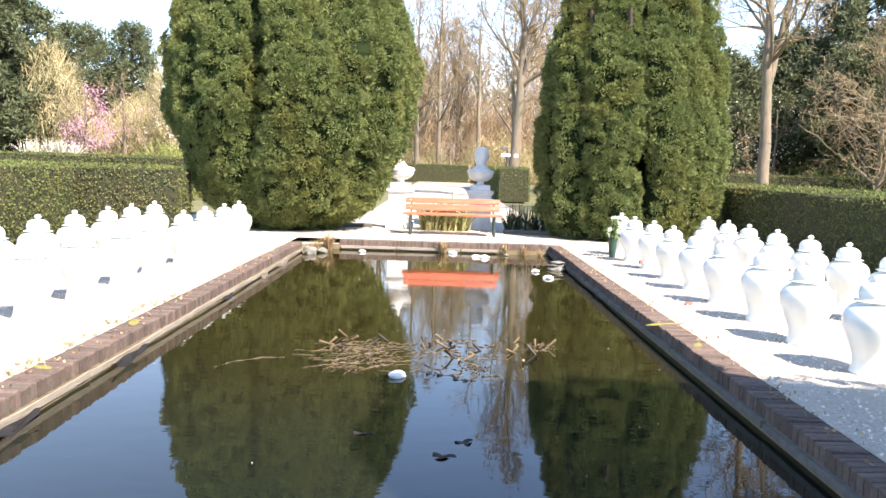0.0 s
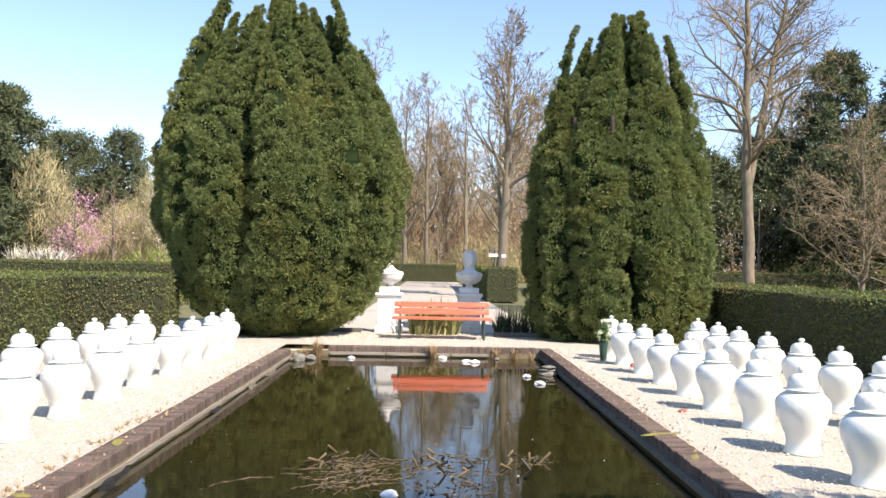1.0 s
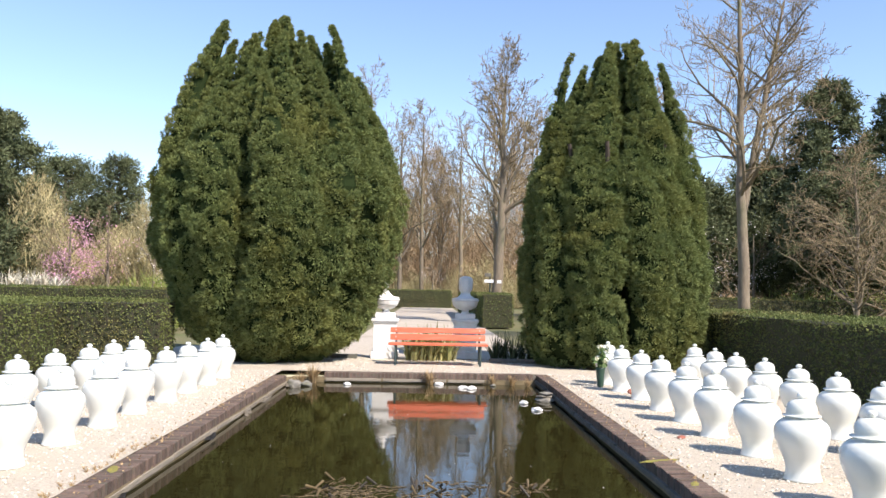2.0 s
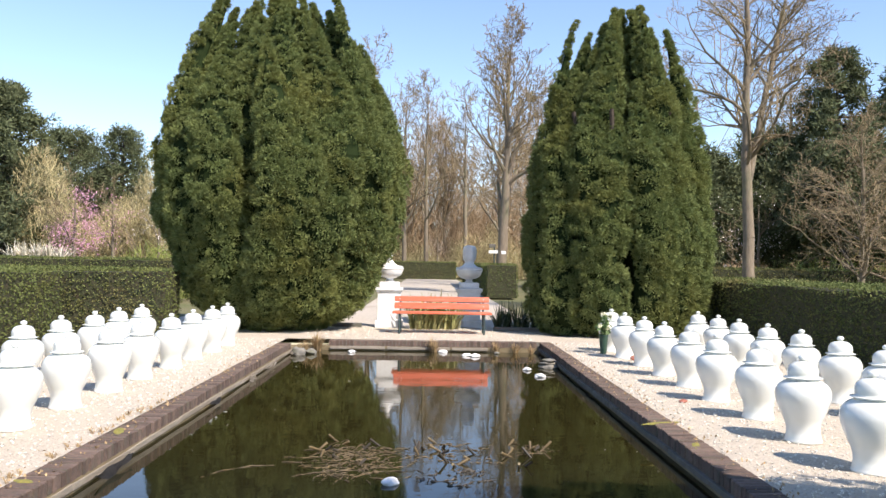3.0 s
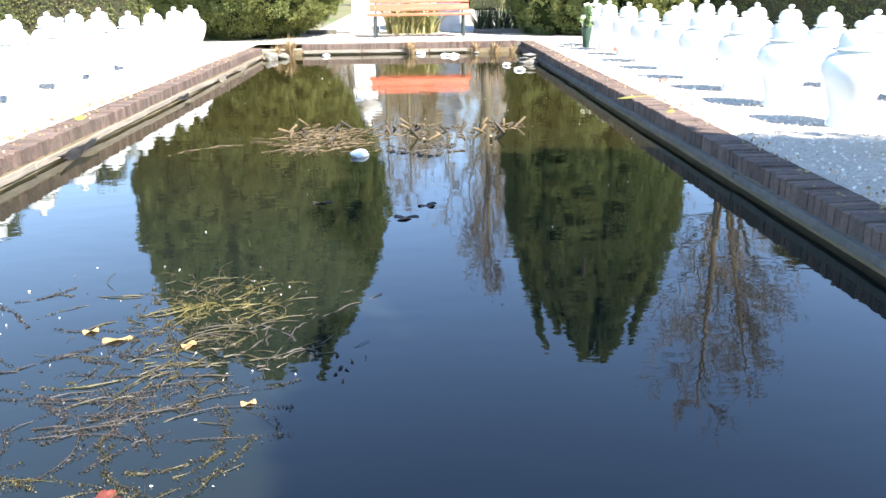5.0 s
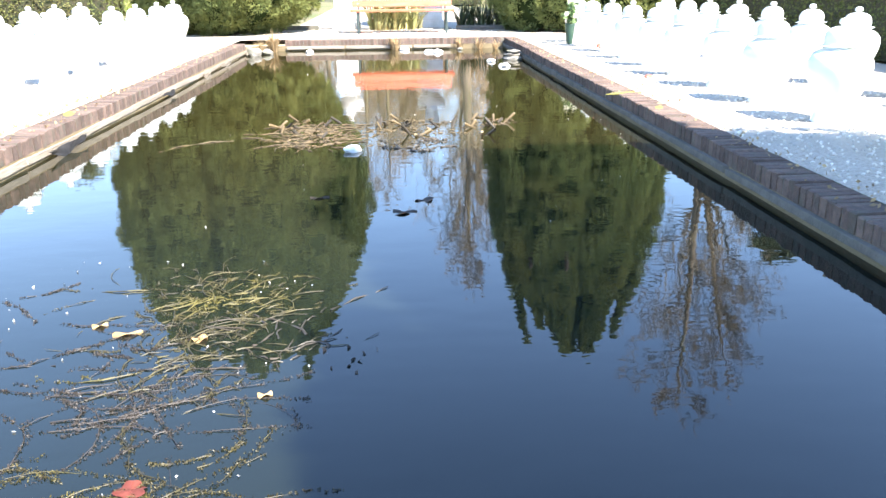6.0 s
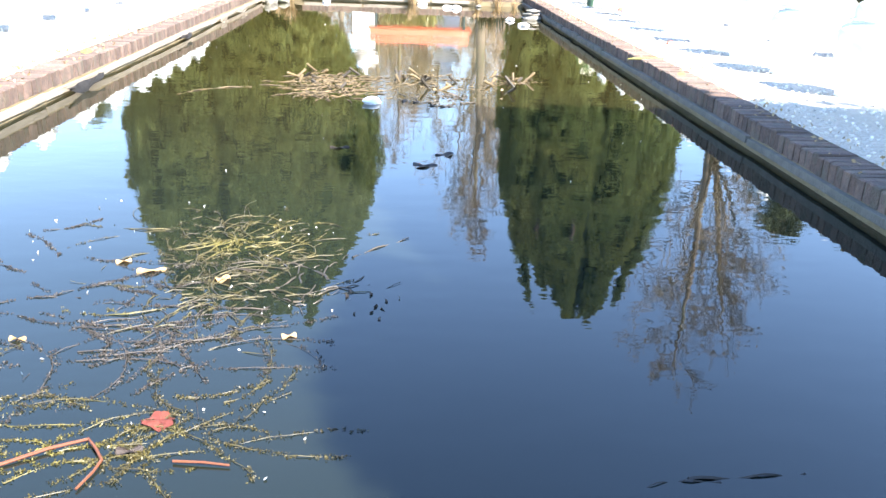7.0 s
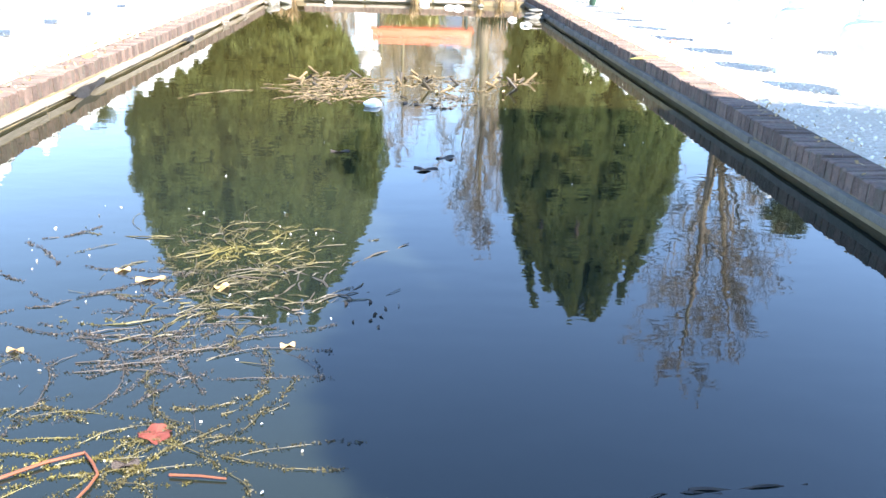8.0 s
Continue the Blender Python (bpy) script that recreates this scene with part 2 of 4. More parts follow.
def smooth_profile(points, n=6):
    """Catmull-Rom through (radius, height) points."""
    pts = [points[0], *points, points[-1]]
    out = []
    for a, b, c, d in zip(pts, pts[1:], pts[2:], pts[3:]):
        for k in range(n):
            t = k / n
            out.append(tuple(0.5 * (2 * q + (r - p) * t + (2 * p - 5 * q + 4 * r - s) * t * t + (3 * q - p - 3 * r + s) * t ** 3) for p, q, r, s in zip(a, b, c, d)))
    out.append(points[-1])
    return [(max(r, 0.001), z) for r, z in out]


def unit(v):
    return v / np.maximum(np.linalg.norm(v, axis=-1, keepdims=True), 1e-9)


def blades(P, D, L, W, rng):
    """A pointed blade (one triangle) at each place P along the way D."""
    n = len(P)
    side = unit(np.cross(D, rng.normal(size=(n, 3)))) * np.reshape(W, (-1, 1)) / 2
    v = np.empty((n, 3, 3))
    v[:, 0], v[:, 1], v[:, 2] = P - side, P + side, P + D * np.reshape(L, (-1, 1))
    return v.reshape(-1, 3), np.arange(3 * n).reshape(-1, 3)


def leaves(P, size, rng, lift=None):
    """Small four-cornered leaves, randomly turned, at P."""
    n = len(P)
    d = unit(rng.normal(size=(n, 3)) + (0 if lift is None else lift))
    s = unit(np.cross(d, rng.normal(size=(n, 3))))
    size = np.reshape(size * rng.uniform(0.6, 1.3, n), (-1, 1))
    v = np.empty((n, 4, 3))
    v[:, 0], v[:, 1], v[:, 2], v[:, 3] = P - d * size * 0.5, P + s * size * 0.28, P + d * size * 0.5, P - s * size * 0.28
    return v.reshape(-1, 3), np.arange(4 * n).reshape(-1, 4)


def tubes(segs, sides):
    """Tapered straight pieces (x0 y0 z0 x1 y1 z1 r0 r1) as open prisms."""
    s = np.asarray(segs, float)
    n = len(s)
    a, b, r0, r1 = s[:, 0:3], s[:, 3:6], s[:, 6:7], s[:, 7:8]
    d = unit(b - a)
    ref = np.where(np.abs(d[:, 2:3]) > 0.9, np.array([[1.0, 0, 0]]), np.array([[0, 0, 1.0]]))
    u = unit(np.cross(d, ref))
    w = np.cross(d, u)
    v = np.empty((n, 2 * sides, 3))
    for k in range(sides):
        q = 2 * math.pi * k / sides
        o = u * math.cos(q) + w * math.sin(q)
        v[:, k], v[:, sides + k] = a + o * r0, b + o * r1
    f = np.array([[k, (k + 1) % sides, sides + (k + 1) % sides, sides + k] for k in range(sides)])
    return v.reshape(-1, 3), (f[None] + (np.arange(n) * 2 * sides)[:, None, None]).reshape(-1, 4)


def strand(points, r, sides=5):
    """A bent tube through points."""
    segs = []
    for i, (a, b) in enumerate(zip(points, points[1:])):
        segs.append((*a, *b, r * (1 - 0.6 * i / len(points)), r * (1 - 0.6 * (i + 1) / len(points))))
    return tubes(segs, sides)


def pipe(points, r, sides=8):
    """One unbroken bent tube through points, narrowing to its end."""
    pts = [Vector(p) for p in points]
    v, f = [], []
    for i, p in enumerate(pts):
        d = (pts[min(i + 1, len(pts) - 1)] - pts[max(i - 1, 0)]).normalized()
        u = d.cross(Vector((0, 0, 1))).normalized()
        w = u.cross(d)
        rr = r * (1 - 0.4 * i / len(pts))
        v += [tuple(p + (u * math.cos(2 * math.pi * k / sides) + w * math.sin(2 * math.pi * k / sides)) * rr) for k in range(sides)]
        if i:
            f += [[(i - 1) * sides + k, (i - 1) * sides + (k + 1) % sides, i * sides + (k + 1) % sides, i * sides + k] for k in range(sides)]
    f += [list(range(sides)), list(range((len(pts) - 1) * sides, len(pts) * sides))]
    return v, f


def joined(pieces):
    vs, fs, k = [], [], 0
    for v, f in pieces:
        vs.append(v)
        fs.extend((np.asarray(f) + k).tolist())
        k += len(v)
    return np.concatenate(vs), fs


# ---- planting ----
def yew(x, y, profile, tips, seed, label, squash=0.85, clump_area=0.030, per_clump=105, blade=0.062, width=0.023, back=0.25):
    """A columnar yew: upright plumes packed together within a crown outline (height, half-width),
    each a dark inside with rounded tufts of short shoots over it.
    tips: rings of plumes as (share of the half-width, how many, lowest tip, highest tip, radius) or single ones as (angle, share, tip, radius)."""
    rng = np.random.default_rng(seed)
    tree = empty("yew_tree", x, y, 0)
    tagged(tree, label, "tree", "columnar yews")
    hs, ws = np.array(profile).T
    h = hs[-1]
    segs = []
    for k in range(7):
        q = 2 * math.pi * k / 7 + rng.uniform(-0.3, 0.3)
        p = np.array([0.18 * math.cos(q), 0.18 * math.sin(q), 0.0])
        for j in range(6):
            nx = p + np.array([math.cos(q) * 0.2, math.sin(q) * 0.17, h * 0.11])
            segs.append((*p, *nx, 0.16 - 0.02 * j, 0.14 - 0.02 * j))
            p = nx
    mesh_ob("trunk", *tubes(segs, 8), M["dark_bark"], tree)
    plumes = []
    for t in tips:
        if len(t) == 4:
            plumes.append(t)
            continue
        share, count, low, high, r = t
        for k in range(count):
            plumes.append((2 * math.pi * (k + rng.uniform(-0.3, 0.3)) / count + share * 5, share * rng.uniform(0.94, 1.03), rng.uniform(low, high), r * rng.uniform(0.8, 1.2)))
    core_v, core_f, C, N, R = [], [], [], [], []
    base = 0
    for q, sh, top, r in plumes:
        wig = rng.uniform(0, 6.28)

        def place(z, a, k=1.0):
            t = z / top
            rad = r * k * np.clip((1 - t) * 3.0, 0.02, 1.0) ** 0.75 * (0.85 + 0.25 * np.sin(z * 2.1 + wig) ** 2)
            mid = np.maximum(np.interp(z, hs, ws) - r * 0.9, 0.0) * sh
            turn = q + 0.10 * np.sin(z * 0.9 + wig)
            return np.stack([np.cos(turn) * mid + np.cos(a) * rad, (np.sin(turn) * mid + np.sin(a) * rad) * squash, z + 0.06], -1)

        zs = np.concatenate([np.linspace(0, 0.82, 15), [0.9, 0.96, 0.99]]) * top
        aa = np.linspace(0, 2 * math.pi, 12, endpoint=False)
        # solid core in that dark colour, read as shade between the tufts
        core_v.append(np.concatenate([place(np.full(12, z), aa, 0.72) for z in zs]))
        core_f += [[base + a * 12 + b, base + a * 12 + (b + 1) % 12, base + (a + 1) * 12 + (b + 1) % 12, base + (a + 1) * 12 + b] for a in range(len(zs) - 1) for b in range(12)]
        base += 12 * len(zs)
        n = int(2 * math.pi * r * top / clump_area * 0.62 * (1.0 if math.sin(q) < 0.35 or sh < 0.3 else back))
        z = rng.uniform(0.0, 1.0, n) ** 0.95 * top
        a = q + rng.uniform(-1.95, 1.95, n) if sh > 0.4 else rng.uniform(0, 2 * math.pi, n)
        if sh < 0.85:
            keep = z > top * (0.35 if sh > 0.4 else 0.6)
            z, a = z[keep], a[keep]
        C.append(place(z, a, 0.86))
        N.append(np.column_stack([np.cos(a), np.sin(a), 0.35 + 2.5 * np.clip(z / top - 0.7, 0, 1)]))
        R.append(rng.uniform(0.07, 0.17, len(z)) * np.clip((1 - z / top) * 4, 0.35, 1.0))
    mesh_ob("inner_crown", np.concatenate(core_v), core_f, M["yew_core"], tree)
    C, N, R = np.concatenate(C), unit(np.concatenate(N)), np.concatenate(R)
    n = len(C)
    d = unit(rng.normal(size=(n, per_clump, 3)) + N[:, None] * 1.0)
    P = (C[:, None] + d * R[:, None, None] * np.array([1.0, 1.0, 0.85]) * rng.uniform(0.72, 1.02, (n, per_clump, 1))).reshape(-1, 3)
    D = unit(d.reshape(-1, 3) + rng.normal(size=(n * per_clump, 3)) * 0.4 + np.array([0, 0, 0.2]))
    P[:, 2] = np.maximum(P[:, 2], 0.02)
    mesh_ob("crown", *blades(P, D, blade * rng.uniform(0.6, 1.3, len(P)), width * rng.uniform(0.7, 1.3, len(P)), rng), M["yew"], tree)
    return tree


def hedge(name, x0, x1, y0, y1, h, label, density, seed, leaf=0.045, lean=0.0):
    """A clipped hedge: a rough inner body, coloured dark for inner shade, with leaves over it."""
    rng = np.random.default_rng(seed)
    hd = empty(name, (x0 + x1) / 2, (y0 + y1) / 2, 0)
    tagged(hd, label, "hedge")
    sx, sy = x1 - x0, y1 - y0
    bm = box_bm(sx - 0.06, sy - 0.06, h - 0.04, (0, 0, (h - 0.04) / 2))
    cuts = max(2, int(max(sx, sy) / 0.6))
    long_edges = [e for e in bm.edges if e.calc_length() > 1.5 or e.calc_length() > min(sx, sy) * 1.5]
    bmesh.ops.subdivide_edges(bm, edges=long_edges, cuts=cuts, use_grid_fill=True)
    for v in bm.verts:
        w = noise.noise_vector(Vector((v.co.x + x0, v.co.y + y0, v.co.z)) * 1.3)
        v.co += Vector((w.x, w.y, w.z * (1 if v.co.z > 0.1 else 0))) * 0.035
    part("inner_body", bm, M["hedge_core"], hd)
    faces = [("x", -1, sy * h), ("x", 1, sy * h), ("y", -1, sx * h), ("y", 1, sx * h), ("z", 1, sx * sy)]
    pts, nor = [], []
    for ax, sg, area in faces:
        k = int(area * density)
        a, b = rng.uniform(-0.5, 0.5, k), rng.uniform(0, 1, k)
        off = rng.normal(0, 0.022, k)
        if ax == "x":
            pts.append(np.column_stack([sg * sx / 2 + off, a * sy, b * h]))
            nor.append(np.tile([sg, 0, 0.3], (k, 1)))
        elif ax == "y":
            pts.append(np.column_stack([a * sx, sg * sy / 2 + off, b * h]))
            nor.append(np.tile([0, sg, 0.3], (k, 1)))
        else:
            pts.append(np.column_stack([a * sx, (b - 0.5) * sy, h + off]))
            nor.append(np.tile([0, 0, 1.0], (k, 1)))
    P = np.concatenate(pts)
    P[:, 2] += 0.02 * np.sin(P[:, 1] * 2.1 + seed) * (P[:, 2] / h)
    P[:, 0] += 0.03 * np.sin(P[:, 1] * 1.3 + seed * 2)
    tagged(mesh_ob("leaf_cover", *leaves(P, leaf, rng, lift=np.concatenate(nor) * 0.5), M["hedge"], hd), kind="stuff")
    return hd


def bare_tree(name, x, y, h, r, seed, label, first=0.28, spread=0.5, primaries=22, lean=(0, 0), levels=4, twig_r=0.006, fork=False, droop=0.0, trunk_mat="bark", kids=(0, 9, 7, 4, 0), separate=False, rise=0.5):
    """A leafless tree: a tapered trunk with limbs, branches and twigs."""
    rng = np.random.default_rng(seed)
    tree = empty(name, x, y, 0)
    tagged(tree, label, "tree")
    trunk, limbs, mains = [], [], []

    def branch(p, d, length, rad, level, into):
        n = (0, 7, 5, 4, 3)[level]
        share = kids[level] / n if level < levels else 0
        step = length / n
        q = p
        wob = rng.normal(0, 0.13 + 0.03 * level, (n, 3)) + np.array([0, 0, 0.06 - droop * level * 0.03])
        for i in range(n):
            d = d + wob[i]
            d = d / math.sqrt(d @ d)
            e = q + d * step
            ra, rb = rad * (1 - 0.8 * i / n), rad * (1 - 0.8 * (i + 1) / n)
            into.append((*q, *e, max(ra, twig_r), max(rb, twig_r * 0.8)))
            for _ in range(int(share + rng.random()) if share and i > 0 else 0):
                w = np.cross(d, rng.normal(size=3))
                w = d * 0.75 + w / math.sqrt(w @ w + 1e-9) * rng.uniform(0.45, 0.95)
                branch(q + (e - q) * rng.random(), w / math.sqrt(w @ w), length * rng.uniform(0.32, 0.62) * (1 - 0.4 * i / n), rb * 0.6, level + 1, limbs)
            q = e

    leaders = [(np.array([0.0, 0, 0]), np.array([lean[0], lean[1], 1.0]), h, r)]
    n = 16
    for p, d, length, rad in leaders:
        d = unit(d)
        for i in range(n):
            e = p + unit(d + rng.normal(0, 0.035, 3)) * length / n
            s = i / n
            ra, rb = rad * (1 - s) ** 0.8 + 0.012, rad * (1 - (i + 1) / n) ** 0.8 + 0.012
            if i == 0 and len(leaders) == 1:
                ra *= 1.25
            trunk.append((*p, *e, ra, rb))
            if s >= first:
                for _ in range(int(primaries / (n * (1 - first)) + rng.random())):
                    q = rng.uniform(0, 2 * math.pi)
                    into = []
                    branch(p + (e - p) * rng.random(), unit(np.array([math.cos(q), math.sin(q), rise * rng.uniform(0.3, 1.2) + 0.8 * s])), length * spread * (1.12 - s) * rng.uniform(0.6, 1.1) + 0.5, rb * 0.55, 1, into)
                    mains.append(into)
            p = e
        if fork and len(leaders) == 1:
            leaders.append((np.array(trunk[5][:3]), np.array([0.22, 0.1, 1.0]), h * 0.62, r * 0.6))
    mesh_ob("trunk", *tubes(trunk, 10), M[trunk_mat], tree, smooth=True)
    if separate:
        for into in mains:
            mesh_ob("limb", *tubes(into, 6), M[trunk_mat], tree)
    else:
        tagged(mesh_ob("limb_mass", *tubes([q for into in mains for q in into], 5), M[trunk_mat], tree), kind="stuff")
    tagged(mesh_ob("twig_mass", *tubes(limbs, 3), M["twig"], tree), kind="stuff")
    return tree


def conifer(x, y, h, rad, seed, label, name="conifer_tree", foot=0.05, clumps=700, tufts=34, blade=0.2, mat="conifer", top=1.3, droop=0.0, tiers=9):
    """An evergreen with a trunk, limbs and an uneven crown of needle tufts."""
    rng = np.random.default_rng(seed)
    tree = empty(name, x, y, 0)
    tagged(tree, label, "tree")
    segs = [(0, 0, h * i / 10, 0, 0, h * (i + 1) / 10, 0.05 * h * 0.5 * (1 - i / 10) + 0.02, 0.05 * h * 0.5 * (1 - (i + 1) / 10) + 0.02) for i in range(10)]
    limb = []
    C, N = [], []
    n_limb = 60
    for k in range(n_limb):
        s = foot + (1 - foot) * (k + rng.uniform(0, 1)) / n_limb
        q = k * 2.4 + rng.uniform(-0.4, 0.4)
        reach = rad * (1 - s) ** (1 / top) * rng.uniform(0.7, 1.12) + 0.15
        up = rng.uniform(0.05, 0.45) - droop
        a = np.array([0, 0, s * h])
        b = a + np.array([math.cos(q) * reach, math.sin(q) * reach, up * reach])
        limb.append((*a, *b, 0.06, 0.015))
        m = max(4, int(clumps / n_limb * (0.4 + reach / rad)))
        u = rng.uniform(0.25, 1.05, (m, 1)) ** 0.7
        C.append(a + (b - a) * u + rng.normal(0, 0.12, (m, 3)) * reach * 0.9)
        N.append(np.tile(unit(b - a), (m, 1)))
    mesh_ob("trunk", *tubes(segs, 8), M["dark_bark"], tree)
    tagged(mesh_ob("limb_mass", *tubes(limb, 4), M["dark_bark"], tree), kind="stuff")
    C, N = np.concatenate(C), np.concatenate(N)
    n = len(C)
    d = unit(rng.normal(size=(n, tufts, 3)) + N[:, None] * 0.5 + np.array([0, 0, 0.3]))
    P = (C[:, None] + d * rng.uniform(0.02, 0.36, (n, tufts, 1))).reshape(-1, 3)
    D = unit(d.reshape(-1, 3) + rng.normal(size=(n * tufts, 3)) * 0.5)
    mesh_ob("crown", *blades(P, D, blade * rng.uniform(0.6, 1.3, len(P)), blade * 0.34, rng), M[mat], tree)
    return tree


def thicket(name, x0, x1, y0, y1, h, count, seed, mat, label, blade=1.3, width=0.022, flowers=None, n_flowers=0, low=0.0):
    """A mass of thin upright twigs nobody could count, with an uneven top."""
    rng = np.random.default_rng(seed)
    ob_x, ob_y = (x0 + x1) / 2, (y0 + y1) / 2
    u, w = rng.uniform(x0, x1, count), rng.uniform(y0, y1, count)
    top = h * (0.62 + 0.22 * np.sin(u * 0.55 + seed) + 0.16 * np.sin(u * 1.7 + w * 0.8 + seed * 3))
    z = low + rng.uniform(0, 1, count) ** 1.25 * np.maximum(top - blade * 0.5 - low, 0.1)
    P = np.column_stack([u - ob_x, w - ob_y, z])
    D = unit(np.column_stack([rng.normal(0, 0.5, count), rng.normal(0, 0.5, count), rng.uniform(0.25, 1.2, count)]))
    ob = mesh_ob(name, *blades(P, D, blade * rng.uniform(0.4, 1.2, count), width, rng), M[mat])
    ob.matrix_basis = pose(ob_x, ob_y, 0)
    tagged(ob, label, "shrubs", kind="stuff")
    return ob


# ---- ground, paving and pond ----
def sheet(name, x0, x1, y0, y1, z, mat, label, category, step=0.5, rough=0.0, thick=0.0):
    nx, ny = max(1, int((x1 - x0) / step)), max(1, int((y1 - y0) / step))
    bm = bmesh.new()
    grid = [[bm.verts.new((x0 + (x1 - x0) * i / nx, y0 + (y1 - y0) * j / ny, z + rough * noise.noise(Vector((x0 + (x1 - x0) * i / nx, y0 + (y1 - y0) * j / ny, 3)) * 1.7) * (0 < i < nx and 0 < j < ny))) for j in range(ny + 1)] for i in range(nx + 1)]
    for i in range(nx):
        for j in range(ny):
            bm.faces.new((grid[i][j], grid[i + 1][j], grid[i + 1][j + 1], grid[i][j + 1]))
    ob = part(name, bm, mat, smooth=True)
    return tagged(ob, label, category, kind="structure")


# one sheet of ground to the horizon, open where the pond lies
bm = bmesh.new()
xs = [-900, -60, X_LEFT - 0.2, X_RIGHT + 0.2, 60, 900]
ys = [-900, -40, Y_NEAR - 0.2, Y_FAR + 0.2, 90, 900]
gv = [[bm.verts.new((gx, gy, -0.07)) for gy in ys] for gx in xs]
for i in range(5):
    for j in range(5):
        if not (i == 2 and j == 2):
            bm.faces.new((gv[i][j], gv[i + 1][j], gv[i + 1][j + 1], gv[i][j + 1]))
tagged(part("ground", bm, M["ground"]), "brown-green garden soil with thin spring grass", "ground", kind="structure")

sheet("pavement_gravel", -5.6, X_LEFT - 0.212, -3.0, 21.0, 0.012, M["gravel"], "pale crushed gravel beside the pond and under jars", "gravel", 0.12, 0.012)
sheet("pavement_gravel", X_RIGHT + 0.212, 6.3, -3.0, 18.2, 0.012, M["gravel"], "pale crushed gravel beside the pond and under jars", "gravel", 0.12, 0.012)
sheet("pavement_gravel", X_LEFT - 0.21, X_RIGHT + 0.21, Y_FAR + 0.212, 18.6, 0.012, M["gravel"], "pale crushed gravel terrace under the orange bench", "gravel", 0.12, 0.012)
sheet("pavement_gravel", X_LEFT - 0.21, X_RIGHT + 0.21, -3.0, Y_NEAR - 0.21, 0.012, M["gravel"], "pale crushed gravel at the pond's near end", "gravel", 0.2, 0.012)
sheet("path", -1.6, 3.1, 18.9, 76.0, -0.02, M["path"], "pale sandy path leading away between hedges", "path", 0.8, 0.015)

# pond basin, open at the top
bm = bmesh.new()
for (ax, ay), (bx, by) in (((X_LEFT, Y_NEAR), (X_LEFT, Y_FAR)), ((X_LEFT, Y_FAR), (X_RIGHT, Y_FAR)), ((X_RIGHT, Y_FAR), (X_RIGHT, Y_NEAR)), ((X_RIGHT, Y_NEAR), (X_LEFT, Y_NEAR))):
    d = Vector((bx - ax, by - ay)).normalized()
    o = Vector((-d.y, d.x)) * 0.2
    lo = [bm.verts.new((px, py, -0.9)) for px, py in ((ax, ay), (bx, by))]
    hi = [bm.verts.new((px, py, -0.083)) for px, py in ((ax, ay), (bx, by))]
    back = [bm.verts.new((px + o.x, py + o.y, -0.083)) for px, py in ((ax, ay), (bx, by))]
    bm.faces.new((lo[0], lo[1], hi[1], hi[0]))
    bm.faces.new((hi[0], hi[1], back[1], back[0]))
fl = [bm.verts.new(p) for p in ((X_LEFT, Y_NEAR, -0.9), (X_RIGHT, Y_NEAR, -0.9), (X_RIGHT, Y_FAR, -0.9), (X_LEFT, Y_FAR, -0.9))]
bm.faces.new(fl)
tagged(part("wall_pond", bm, M["wall"]), "wet dark pond wall below the brick coping", "pond wall", kind="structure")
bm = bmesh.new()
bm.faces.new([bm.verts.new((px, py, 0)) for px, py in ((X_LEFT, Y_NEAR), (X_RIGHT, Y_NEAR), (X_RIGHT, Y_FAR), (X_LEFT, Y_FAR))])
water = part("water", bm, M["water"])
water.matrix_basis = pose(0, 0, WATER_Z)
tagged(water, "still murky olive-brown pond water mirroring sky and trees", "water", kind="structure")


# ---- yews, hedges, trees ----
rs = random.Random(5)
yew(-2.62, 17.2, [(0, 0.85), (0.5, 1.7), (1.3, 2.12), (1.8, 2.32), (2.3, 2.52), (3.4, 2.60), (4.6, 2.42), (5.2, 2.26), (5.8, 2.05), (6.6, 1.75), (7.2, 1.4)],
    [(1.0, 17, 4.5, 5.9, 0.52), (0.78, 13, 6.0, 6.8, 0.46), (0.52, 9, 6.6, 7.15, 0.44), (0.15, 4, 6.9, 7.25, 0.44), (3.05, 1.0, 5.3, 0.2), (2.95, 0.97, 5.15, 0.14), (3.6, 0.95, 6.95, 0.34), (3.3, 0.85, 6.85, 0.3), (5.8, 0.9, 6.85, 0.26), (6.1, 0.95, 5.9, 0.3)],
    3, "tall dense dark-green yew beside the pond, ragged pointed tops")
yew(4.47, 17.2, [(0, 1.5), (0.5, 1.82), (1.4, 1.92), (2.2, 1.9), (3.4, 1.78), (4.6, 1.58), (5.8, 1.36), (6.4, 1.2), (6.9, 0.98)],
    [(1.0, 14, 4.2, 5.9, 0.44), (0.75, 10, 5.9, 6.6, 0.40), (0.42, 6, 6.4, 6.85, 0.38), (0.05, 2, 6.6, 6.85, 0.36), (3.4, 0.98, 6.45, 0.15), (3.25, 1.0, 5.85, 0.28), (5.9, 1.0, 6.3, 0.3), (5.2, 0.9, 6.7, 0.3)],
    8, "narrower dense dark-green yew with a split pointed top")
# two yews out of view, added only to cast shade on the near pond
for near_x, near_y, near_seed in ((5.1, 0.9, 14), (5.2, -1.25, 15)):
    yew(near_x, near_y, [(0, 1.7), (1.0, 2.0), (3.0, 2.1), (5.0, 1.7), (7.0, 0.8)],
        [(1.0, 14, 4.0, 5.8, 0.5), (0.6, 9, 5.6, 6.8, 0.45), (0.1, 3, 6.6, 7.0, 0.4)],
        near_seed, "unseen dense dark-green yew added to shade the pond's near corner", squash=1.0, per_clump=30, blade=0.11, width=0.05)

